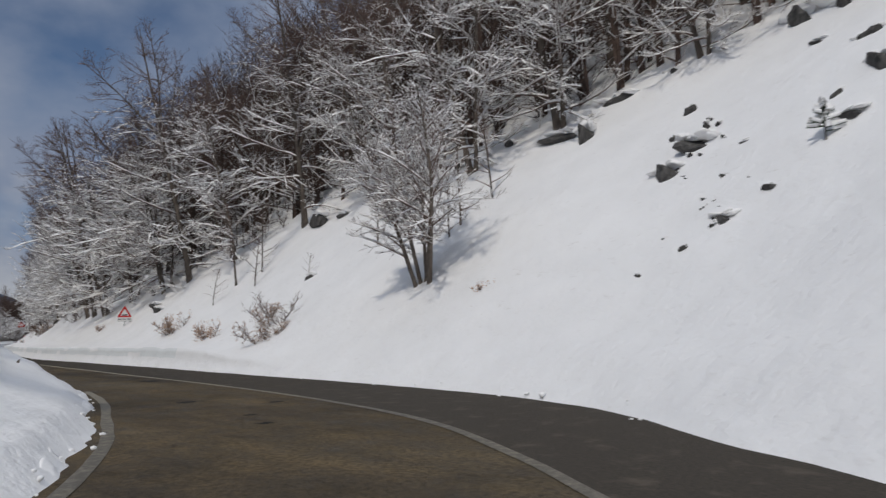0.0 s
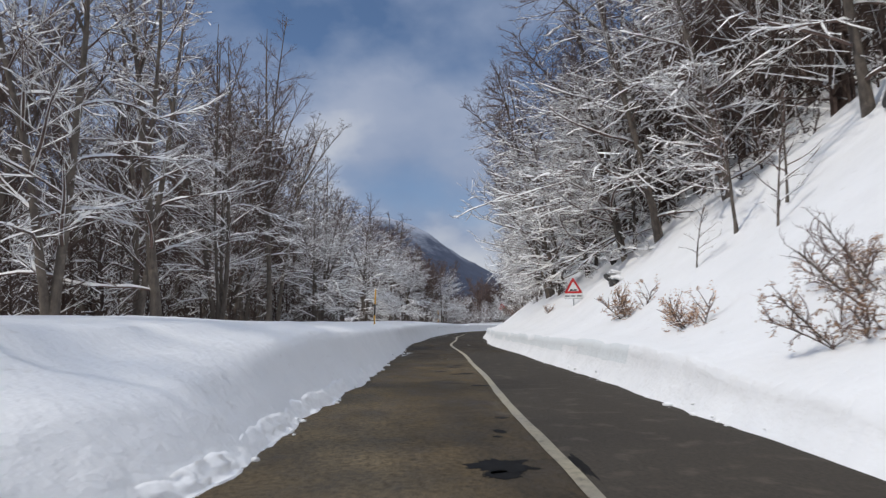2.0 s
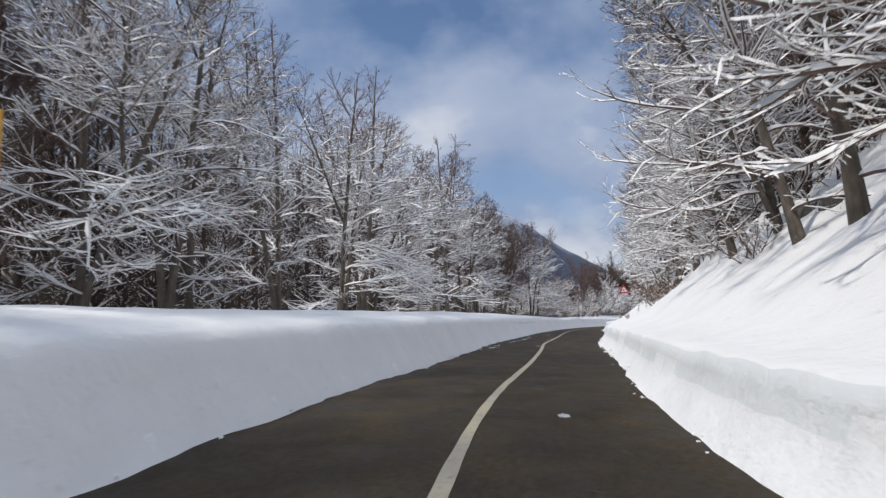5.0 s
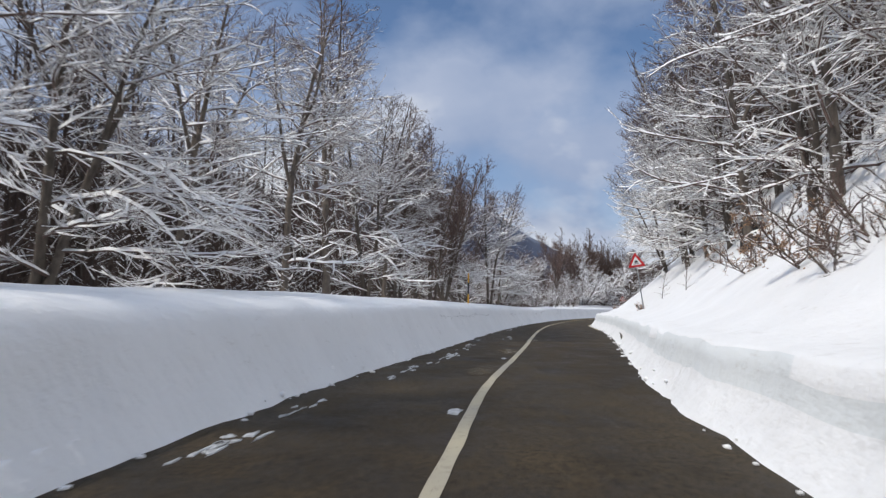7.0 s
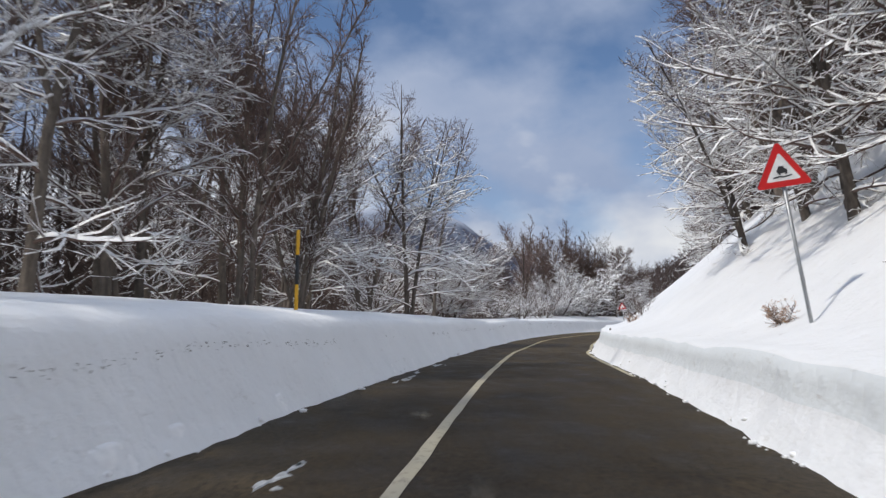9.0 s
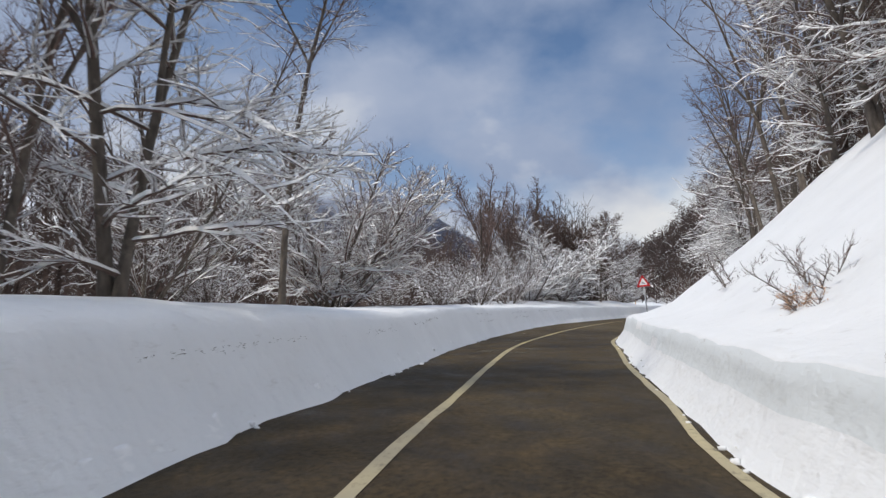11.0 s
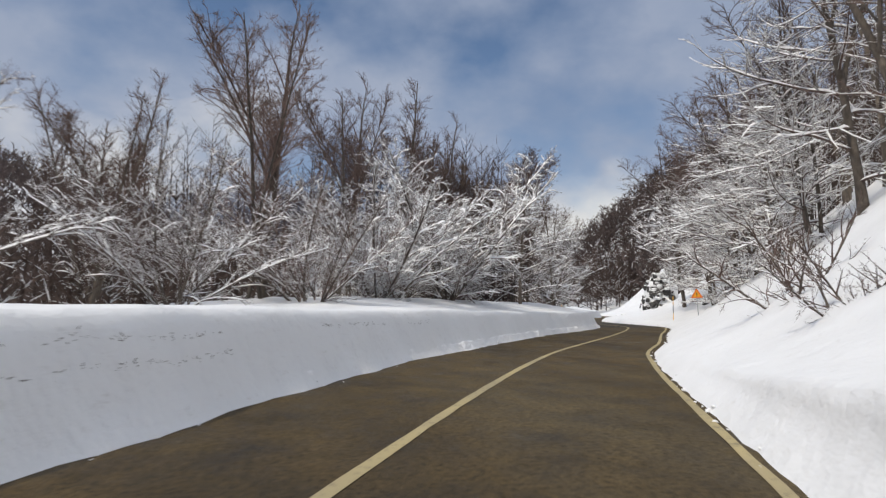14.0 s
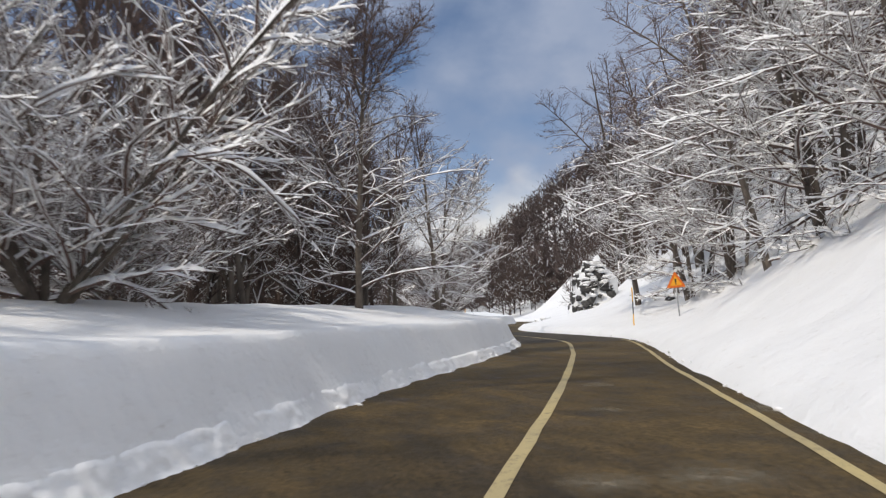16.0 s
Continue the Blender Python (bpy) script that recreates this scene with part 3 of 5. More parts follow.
def grow(seed, height=13.0, stems=1, spread=0.0, arc=0.0, first=0.2, n1=24, n2=9, n3=8, n4=2, reach=0.34, r0=0.15, up0=10, up1=62, droop=0.10, follow=0.15, lean=(0, 0),
         snow=1.0, snow_top=0.7, leaves=0, twig=0.005, load=0.5, tips=0.15, leaders=0, crook=1.0):
    """One bare beech: trunk, crown, snow and leaves as vertex and face lists.
    up0, up1: how steeply the lowest and the topmost limbs rise, in degrees; leaders: upright forks of the trunk; lean: the side to which the limbs reach; load: share of twigs that carry snow."""
    rs = np.random.RandomState(seed)
    trunk, crown, cap, leaf = Pieces(), Pieces(), Pieces(), Pieces()
    lean3 = np.array((lean[0], lean[1], 0.0))

    def hold(z, steep):
        """How much snow stays: less high up and on steep limbs."""
        return np.clip((snow_top * height * rs.uniform(0.75, 1.2, z.shape) - z) / (0.22 * height), 0, 1) * np.clip((0.99 - steep) / 0.35, 0, 1)

    # stems
    n = stems
    an = rs.uniform(0, 6.28) + np.arange(n) * 2.4 + rs.normal(0, 0.3, n)
    sp = spread * rs.uniform(0.45, 1.05, n)
    st = np.stack([rs.normal(0, 0.15, n) * (n > 1), rs.normal(0, 0.15, n) * (n > 1), np.full(n, -0.5)], 1)
    way = np.stack([np.cos(an) * sp, np.sin(an) * sp, np.ones(n)], 1) + lean3 * 0.3 * (spread > 0.3)
    h = height * np.where(np.arange(n) == 0, 1.0, rs.uniform(0.7, 1.0, n))
    segs = 10
    tp = sweep(rs, st, way, h + 0.5, segs, 0.10 if spread < 0.4 else 0.35, 0.025, [arc * (0.6 - k / segs) * 0.12 for k in range(segs)])
    us = np.linspace(0, 1, segs + 1)
    rr = r0 * np.where(np.arange(n) == 0, 1.0, rs.uniform(0.6, 0.95, n))
    tr = rr[:, None] * (1 - us) ** 0.8 + 0.012
    tr[:, 0] *= 1.3
    low = np.full(n, first)
    if leaders:
        kl = np.arange(leaders) % n
        ul = rs.uniform(0.28, 0.68, leaders)
        ql, el0 = spots_on(tp, kl, ul)
        al = np.arange(leaders) * 2.4 + rs.normal(0, 0.4, leaders)
        hl = h[kl] * (1 - ul) * rs.uniform(0.85, 1.1, leaders)
        wl = np.stack([np.cos(al) * 0.5, np.sin(al) * 0.5, np.ones(leaders)], 1) + lean3 * 0.15
        lp = sweep(rs, ql, wl, hl, segs, 0.3, 0.03, [0.03] * segs)
        rl = rr[kl] * (1 - ul) ** 0.8 * rs.uniform(0.55, 0.75, leaders)
        tp, tr = np.concatenate([tp, lp]), np.concatenate([tr, rl[:, None] * (1 - us) ** 0.8 + 0.010])
        h, rr, low = np.concatenate([h, hl * 1.25]), np.concatenate([rr, rl]), np.concatenate([low, np.full(leaders, 0.12)])
        n += leaders
    trunk.tubes(tp, tr, 8, (1, 0.2, 0.05))
    if spread > 0.3:
        d = unit(np.gradient(tp, axis=1))
        th = hold(tp[..., 2], np.abs(d[..., 2])) * snow * 0.030 * rs.uniform(0.6, 1.3, tr.shape)
        th[:, 0] = 0
        cap.roofs(tp, np.where(th > 0.004, tr * 0.85 + th * 0.5, 0.0), th * 1.2, tr * (th > 0.004))
    # limbs
    m1 = max(5, int(n1 / n ** 0.5))
    k = np.repeat(np.arange(n), m1)
    v = np.tile((np.arange(m1) + 0.5) / m1, n) + rs.uniform(-0.5, 0.5, n * m1) / m1
    u = low[k] + (0.97 - low[k]) * v
    q, e = spots_on(tp, k, u)
    az = np.arange(n * m1) * 2.4 + rs.normal(0, 0.5, n * m1)
    el = np.radians(up0 + (up1 - up0) * v + rs.normal(0, 9, n * m1))
    flat = unit(np.stack([np.cos(az), np.sin(az), np.zeros(n * m1)], 1) + lean3)
    d = flat * np.cos(el)[:, None] + np.array((0, 0, 1.0)) * np.sin(el)[:, None] + e * follow
    ln = h[k] * reach * (1.02 - v) ** 0.6 * np.minimum(1, 0.7 + 1.2 * v) * rs.uniform(0.6, 1.25, n * m1) + 0.35
    s1 = 7 if crook <= 1 else 9
    bp = sweep(rs, q, d, ln, s1, 0.5, 0.055 * crook, [-droop * (1 - 2.1 * j / s1) for j in range(s1)])
    bu = np.linspace(0, 1, s1 + 1)
    rad = np.maximum(0.014, rr[k] * (1 - u) * 0.27 + 0.011) * rs.uniform(0.8, 1.15, n * m1)
    br = rad[:, None] * (1 - bu) ** 0.85 + 0.005
    crown.tubes(bp, br, 4)
    bd = unit(np.gradient(bp, axis=1))
    th = hold(bp[..., 2], np.abs(bd[..., 2])) * snow * 0.027 * rs.uniform(0.35, 1.5, br.shape) * (rs.rand(*br.shape) > 0.05)
    th[:, 0] *= 0.5
    th[:, -1] *= 0.4
    cap.roofs(bp, np.where(th > 0.003, br * 0.8 + th * 0.62, 0.0), th * 1.05, br * (th > 0.003))
    # side branches in flat sprays
    m = len(k)
    k2 = np.repeat(np.arange(m), n2)
    u2 = 0.14 + 0.84 * (np.tile(np.arange(n2), m) + rs.rand(m * n2)) / n2
    keep = rs.rand(m * n2) < np.clip(ln[k2] / 1.7, 0.4, 1)
    k2, u2 = k2[keep], u2[keep]
    side = np.where(np.arange(len(k2)) % 2, 1.0, -1.0)

    def fork(e, side, angle, tilt):
        s = unit(np.cross(e, np.array((0.05, 0.08, 1.0))))
        nn = np.cross(s, e)
        ph = rs.normal(0, tilt, len(e))
        w = s * (side * np.cos(ph))[:, None] + nn * np.sin(ph)[:, None]
        return e * np.cos(angle)[:, None] + w * np.sin(angle)[:, None]
    q, e = spots_on(bp, k2, u2)
    d = fork(e, side, rs.uniform(0.5, 0.95, len(k2)), 0.45)
    l2 = np.clip(ln[k2] * rs.uniform(0.26, 0.52, len(k2)) * (1.15 - 0.75 * u2), 0.22, 2.3)
    s2 = 2
    cp = sweep(rs, q, d, l2, s2, 0.35, 0.09 * crook, [0.03, 0.08])
    r2 = np.maximum(0.0055, rad[k2] * 0.33 * (1.1 - 0.6 * u2))
    cr = r2[:, None] * np.linspace(1, 0.25, s2 + 1) + 0.002
    crown.tubes(cp, cr, 3)
    cd = unit(np.gradient(cp, axis=1))
    th = hold(cp[..., 2], np.abs(cd[..., 2])) * snow * 0.017 * rs.uniform(0.4, 1.4, cr.shape)
    th[:, -1] *= 0.5
    on = (th.max(axis=1) > 0.006) & (rs.rand(len(th)) < 0.45 + 0.5 * load)
    if on.any():
        cap.roofs(cp[on], (np.where(th > 0.002, cr * 0.8 + th * 0.65, 0.0))[on], (th * 1.05)[on], (cr * (th > 0.002))[on])
    # twigs
    k3 = np.repeat(np.arange(len(k2)), n3)
    u3 = 0.1 + 0.9 * (np.tile(np.arange(n3), len(k2)) + rs.rand(len(k3))) / n3
    q, e = spots_on(cp, k3, u3)
    d = fork(e, np.where(np.arange(len(k3)) % 2, 1.0, -1.0), rs.uniform(0.4, 0.9, len(k3)), 0.7)
    d[:, 2] += 0.16
    l3 = np.clip(l2[k3] * rs.uniform(0.25, 0.55, len(k3)) + 0.06, 0.08, 0.75)
    t3 = q + d * l3[:, None]
    crown.blades(rs, q, t3, twig * rs.uniform(0.8, 1.2, len(q)))
    dn = unit(t3 - q)
    on = rs.rand(len(q)) < load * hold(t3[:, 2], np.abs(dn[:, 2]))
    if snow > 0 and on.any():
        w = 0.0095 * snow * rs.uniform(0.6, 1.3, on.sum())
        cap.blades(rs, q[on], t3[on], w, 0.012)
        cap.blades(rs, t3[on], q[on] * 0.7 + t3[on] * 0.3, w, 0.014)
    if n4:
        k4 = np.repeat(np.arange(len(q)), n4)
        q4 = q[k4] + (t3 - q)[k4] * rs.uniform(0.2, 0.95, len(k4))[:, None]
        d4 = unit(dn[k4] + rs.normal(0, 0.42, (len(k4), 3)) + (0, 0, tips))
        crown.blades(rs, q4, q4 + d4 * (l3[k4] * rs.uniform(0.3, 0.7, len(k4)))[:, None], twig * 0.75)
    if leaves:
        k5 = np.repeat(np.arange(len(q)), leaves)
        lp = q[k5] + (t3 - q)[k5] * rs.rand(len(k5))[:, None]
        g = rs.normal(0, 1, (len(k5), 3)) * (0.03, 0.03, 0.025)
        leaf.add(np.stack([lp, lp + g, lp + g * 1.6 + (0.012, 0.006, -0.02), lp + g * 0.6 + (0.018, -0.012, -0.012)], 1), np.arange(len(lp) * 4).reshape(-1, 4))
    return trunk.lists(), crown.lists(), cap.lists(), leaf.lists()


def make_tree(seed, label, name="beech_tree", category="tree", **kw):
    trunk, crown, cap, leaf = grow(seed, **kw)
    root = new(name)
    child("trunk" if category == "tree" else "stem", mesh_of("trunk", *trunk, M_BARK), root)
    child("crown" if category == "tree" else "twigwork", mesh_of("crown", *crown, M_TWIG), root, "bare brown branches and twigs")
    if kw.get("snow", 1) > 0 and len(cap[0]):
        tagged(child("snow_cover", mesh_of("snow_cover", *cap, M_SNOWCAP), root, "white snow lying along the branches"), kind="stuff")
    if len(leaf[0]):
        tagged(child("leaves", mesh_of("leaves", *leaf, M_LEAF, False), root, "withered brown leaves"), kind="stuff")
    return tagged(root, label, category)


LAB_TALL = "tall bare beech with snow along its branches"
LAB_LOW = "low spreading bare beech bent under snow"
LAB_SLOPE = "bare beech on the snowy slope with snow-laden branches"
LAB_MID = "bare brown beech standing inside the snowy wood"
LAB_LADEN = "spreading bare beech with thick snow along every branch"
LAB_FAN = "upright bare brown beech with fine bushy twigs"
TALL = [make_tree(11, LAB_TALL, height=15, r0=0.12, leaders=3, n1=30, n2=8, n3=8, first=0.2, up0=18, up1=64, reach=0.24, snow=1.2, snow_top=0.72, load=0.5),
        make_tree(12, LAB_TALL, height=14, stems=2, spread=0.14, leaders=2, n1=32, first=0.25, n2=8, n3=8, up0=25, up1=64, reach=0.24, r0=0.10, snow=1.2, snow_top=0.75, load=0.5),
        make_tree(13, LAB_TALL, height=16, leaders=4, n1=32, first=0.28, n2=8, n3=8, up0=22, up1=64, reach=0.22, r0=0.13, snow=1.2, snow_top=0.7, load=0.5),
        make_tree(14, LAB_TALL, height=13, stems=3, spread=0.2, leaders=2, n1=36, first=0.2, n2=7, n3=8, up0=30, up1=66, reach=0.24, r0=0.095, snow=1.2, snow_top=0.75, load=0.5)]
WHITE = [make_tree(17, LAB_TALL, height=14, leaders=3, n1=32, n2=9, first=0.10, up0=12, up1=64, reach=0.27, snow=1.7, snow_top=0.8, load=0.7),
         make_tree(18, LAB_TALL, height=13, stems=2, spread=0.15, leaders=2, n1=36, first=0.10, n2=9, up0=18, up1=64, reach=0.27, r0=0.12, snow=1.7, snow_top=0.8, load=0.7)]
# edge trees reach out towards their own -x
EDGE = [make_tree(15, LAB_TALL, height=12.5, leaders=3, n1=34, n2=11, first=0.07, up0=6, up1=60, reach=0.36, droop=0.09, crook=1.5, lean=(-0.5, 0), snow=2.1, snow_top=0.78, load=0.7, r0=0.14),
        make_tree(16, LAB_TALL, height=11.5, stems=2, spread=0.22, leaders=2, n1=38, n2=10, first=0.07, up0=10, up1=60, reach=0.36, droop=0.08, crook=1.5, lean=(-0.45, 0), snow=2.1, snow_top=0.78, load=0.7, r0=0.12)]
LOW = [make_tree(21, LAB_LOW, height=6.6, stems=12, spread=1.05, arc=-0.4, n1=70, n2=6, n3=7, first=0.14, reach=0.28, r0=0.042, up0=25, up1=52, droop=0.02, follow=1.0, lean=(-0.25, 0), snow=1.0, snow_top=0.8, load=0.5),
       make_tree(22, LAB_LOW, height=7.6, stems=11, spread=0.85, arc=-0.3, n1=70, n2=6, n3=7, first=0.14, reach=0.28, r0=0.045, up0=28, up1=56, droop=0.02, follow=1.0, lean=(-0.25, 0), snow=1.0, snow_top=0.7, load=0.5),
       make_tree(23, LAB_LOW, height=5.8, stems=13, spread=1.25, arc=-0.3, n1=70, n2=6, n3=7, first=0.14, reach=0.30, r0=0.040, up0=25, up1=52, droop=0.02, follow=1.0, lean=(-0.25, 0), snow=1.0, snow_top=0.9, load=0.5)]
LADEN = [make_tree(27, LAB_LADEN, height=7.8, stems=9, spread=1.0, crook=2.0, arc=-0.3, n1=52, n2=9, n3=6, n4=1, first=0.06, reach=0.34, r0=0.062, up0=8, up1=48, droop=0.04, follow=0.8, lean=(-0.4, 0), snow=2.1, snow_top=1.2, load=0.55),
         make_tree(28, LAB_LADEN, height=9.0, stems=7, spread=0.75, crook=2.0, arc=-0.2, n1=52, n2=9, n3=6, n4=1, first=0.06, reach=0.34, r0=0.07, up0=8, up1=52, droop=0.04, follow=0.7, lean=(-0.4, 0), snow=2.1, snow_top=1.1, load=0.55)]
ROUND = [make_tree(34, "wide round bare beech with snow on its lower branches", height=6.4, stems=11, spread=1.0, crook=1.8, arc=-0.3, n1=96, n2=8, n3=8, first=0.12, reach=0.39, r0=0.062, up0=18, up1=54, droop=0.03, follow=0.8,
                   snow=1.7, snow_top=0.85, load=0.55)]
TREE_L = make_tree(29, "tall bare beech beside the bend with tiers of snowy branches", height=12, crook=1.6, leaders=4, n1=84, n2=10, n3=8, n4=2, first=0.06, up0=12, up1=62, reach=0.40, droop=0.05, r0=0.13, snow=1.6, snow_top=0.68, load=0.6)
FAN = [make_tree(25, LAB_FAN, height=9.5, stems=3, spread=0.28, leaders=4, n1=52, n2=8, n3=8, n4=2, twig=0.0065, first=0.12, reach=0.27, r0=0.09, up0=38, up1=70, droop=0.0, follow=0.5, snow=1.1, snow_top=0.42, load=0.35, tips=0.35),
       make_tree(26, LAB_FAN, height=8.5, stems=5, spread=0.38, leaders=3, n1=58, n2=7, n3=8, n4=2, twig=0.0065, first=0.12, reach=0.27, r0=0.08, up0=38, up1=70, droop=0.0, follow=0.5, snow=1.1, snow_top=0.42, load=0.35, tips=0.35)]
SLOPE = [make_tree(31, LAB_SLOPE, height=12, stems=2, spread=0.22, leaders=2, n1=46, n2=10, n3=7, n4=1, first=0.05, up0=4, up1=60, reach=0.34, droop=0.09, crook=1.3, lean=(-0.6, 0), snow=2.0, snow_top=0.70, r0=0.12, load=0.7),
         make_tree(32, LAB_SLOPE, height=13.5, stems=1, leaders=4, n1=42, n2=10, n3=7, n4=1, first=0.05, up0=2, up1=60, reach=0.33, droop=0.09, crook=1.3, lean=(-0.6, 0), snow=2.0, snow_top=0.68, r0=0.14, load=0.7),
         make_tree(33, LAB_SLOPE, height=10.5, stems=3, spread=0.26, leaders=2, n1=52, n2=9, n3=7, n4=1, first=0.05, up0=6, up1=60, reach=0.35, droop=0.09, crook=1.3, lean=(-0.6, 0), snow=2.0, snow_top=0.74, r0=0.10, load=0.7)]
MID = [make_tree(41, LAB_MID, height=14.5, leaders=4, n1=26, n2=7, n3=7, n4=1, first=0.08, up0=15, up1=66, reach=0.25, snow=1.3, snow_top=0.5, twig=0.009, load=0.35, tips=0.3),
       make_tree(42, LAB_MID, height=13, stems=2, spread=0.15, leaders=3, n1=32, n2=6, n3=7, n4=1, first=0.08, up0=18, up1=66, reach=0.26, snow=1.3, snow_top=0.5, twig=0.009, load=0.35, tips=0.3)]
USED = set()
rng = random.Random(5)


def plant(kinds, x, y, yaw=None, size=None, group="roadside trees", sink=0.0, tilt=0.0):
    src = rng.choice(kinds)
    z = ground_z(x, y) - sink
    yaw = rng.uniform(0, 360) if yaw is None else yaw
    size = rng.uniform(0.85, 1.15) if size is None else size
    m = pose(x, y, z, rng.gauss(0, 2), rng.gauss(0, 2) - tilt, yaw)
    ob = src if src not in USED else copy_thing(src, m)
    USED.add(src)
    ob.matrix_basis = m @ Matrix.Diagonal((size, size, size, 1))
    tagged(ob, group=group)
    return ob


def out_yaw(y, side):
    """The turn that makes a tree's own -x point across the road."""
    i = idx(y)
    a = math.degrees(math.atan2(RGT[i, 1], RGT[i, 0]))
    return a if side > 0 else a + 180


# left wood: tall trees with reaching ones at the edge, then low spreading ones
y = 17.0
while y < 124:
    back = interp(y, [(0, 1.5), (30, 1.0), (45, 0.6), (60, 1.0), (95, 1.2), (120, 0.5)])
    big = interp(y, [(0, 0.92), (30, 0.95), (48, 1.0), (62, 0.98), (70, 0.92), (92, 1.0), (108, 0.9), (116, 0.84), (124, 0.8)])
    reaching = rng.random() < (0.75 if 66 < y < 100 else 0.4 if y > 58 else 0.0)
    plant(EDGE if reaching else WHITE if y > 62 or rng.random() < 0.5 else TALL, *at_road(y + rng.uniform(-0.8, 0.8), back + rng.uniform(*((5.6, 8.0) if y < 70 else (4.8, 6.6))), -1), yaw=out_yaw(y, -1) + rng.uniform(-60, 60), size=big * rng.uniform(0.9, 1.1))
    if rng.random() < (0.6 if y < 88 else 0.15):
        plant(TALL, *at_road(y + rng.uniform(-1, 1), back + rng.uniform(9, 13), -1), size=big * rng.uniform(0.85, 1.1))
    if rng.random() < (0.35 if y < 88 else 0.1):
        plant(MID, *at_road(y + rng.uniform(-1, 1), back + rng.uniform(12, 18), -1), group="wood behind the bank", size=big * rng.uniform(0.85, 1.1))
    y += 3.5 if y < 70 else 4.3
for x, y, k, sz in ((20.6, 128.3, EDGE, 0.95), (22.2, 136.8, TALL[:1], 0.8), (23.3, 143.6, ROUND, 1.1), (18.5, 136.5, LOW, 1.15), (18, 146, LOW, 0.75),
                    (25.5, 153.5, LOW, 0.62), (29, 158.5, LOW, 0.68), (42.9, 179.8, LADEN[1:], 1.05), (39, 176, LADEN[:1], 0.9), (36, 171.5, LOW, 0.85), (32.5, 165, LOW, 0.75),
                    (49.9, 188.6, [TREE_L], 0.82), (40.4, 183, LADEN[:1], 0.85), (43.6, 185.5, LOW, 1.0), (38.5, 186, LADEN[1:], 0.8), (43.9, 182, LOW[2:], 0.6), (40.6, 179, LOW[2:], 0.6), (42.6, 189.5, FAN, 1.6), (34, 173, FAN, 1.25), (45.6, 192, FAN, 1.2), (37.8, 180, FAN, 1.2), (29.5, 169, FAN, 0.85), (23, 160, FAN, 0.7),
                    (51.5, 195, FAN, 0.95), (46.5, 190.5, FAN, 1.15), (48.5, 193.5, FAN, 1.1), (53.5, 197.5, FAN, 0.95), (44.3, 188, FAN, 1.2), (55, 195.5, SLOPE, 0.75), (58, 202.5, LOW, 0.9), (60, 208, SLOPE, 0.75), (62, 214, LOW, 0.9), (50, 201, MID, 0.85), (38, 192, MID, 0.8)):
    plant(k, x, y, size=sz, yaw=out_yaw(y, -1) + rng.uniform(-40, 30))
for y in np.arange(108, 127, 2.6):
    plant(FAN, *at_road(y + rng.uniform(-0.6, 0.6), rng.uniform(5, 9), -1), size=rng.uniform(1.1, 1.3), group="wood behind the bank")
for y in np.arange(36, 66, 4.2):
    plant(FAN, *at_road(y + rng.uniform(-0.8, 0.8), rng.uniform(9, 14), -1), size=rng.uniform(1.25, 1.5), group="wood behind the bank")

# right slope
for y in np.arange(8, 206, 4.6):
    edge = interp(y, [(0, 17), (12, 13), (20, 10), (34, 9.5), (44, 6.5), (55, 4.6), (75, 4.6), (84, 5.6), (92, 5.2), (112, 5.2), (125, 8), (150, 8), (168, 7), (176, 5), (215, 5)])
    plant(MID if 118 < y < 172 and rng.random() < 0.65 else SLOPE, *at_road(y + rng.uniform(-1, 1), edge + rng.uniform(0, 1.2), 1), yaw=out_yaw(y, 1) + rng.uniform(-30, 30), size=rng.uniform(0.95, 1.2) * (1.12 if 44 < y < 84 or y > 172 else 1), tilt=9 if 40 < y < 84 else 6 if y > 172 else 4)
    if rng.random() < 0.6:
        plant(MID, *at_road(y + rng.uniform(-1, 1), edge + rng.uniform(3, 6), 1), yaw=out_yaw(y, 1) + rng.uniform(-50, 50), size=rng.uniform(1.0, 1.25))
for y, off, sz in ((190, 7, 1.0), (197, 6, 1.2), (201, 7.0, 1.3), (204, 7, 1.25), (207, 13, 1.1), (200, 14, 1.15), (209, 17, 1.15), (216, 15, 1.1)):
    plant(TALL, *at_road(y, off, 1), size=sz, group="wood up the slope")
for k in range(14):
    y = 30 + 62 * k / 14
    edge = interp(y, [(30, 13), (44, 10), (60, 8), (92, 8)])
    plant(FAN if k % 3 else TALL, *at_road(y + rng.uniform(-1, 1), edge + rng.uniform(0, 7), 1), size=rng.uniform(1.25, 1.55) * (1 if k % 3 else 0.8), group="wood up the slope")
for k in range(10):
    plant(MID if k % 2 else TALL, *at_road(5 + k * 1.7, interp(5 + k * 1.7, [(0, 17.5), (12, 13.5), (22, 10.5)]) + rng.uniform(1, 6), 1), size=rng.uniform(0.9, 1.1), group="wood up the slope")
# clump of stems standing alone on the slope
lone = tagged(make_tree(51, "clump of beech stems on the slope with snow-laden twigs", height=6.4, stems=5, spread=0.34, n1=56, n2=8, n3=7, n4=1, first=0.26, reach=0.34, up0=25, up1=62,
                        droop=0.02, lean=(-0.45, 0), snow=1.5, snow_top=1.3, load=0.7, r0=0.085), group="roadside trees")
lone.matrix_basis = pose(15.75, 16.0, ground_z(15.75, 16.0), 0, -4, 20)


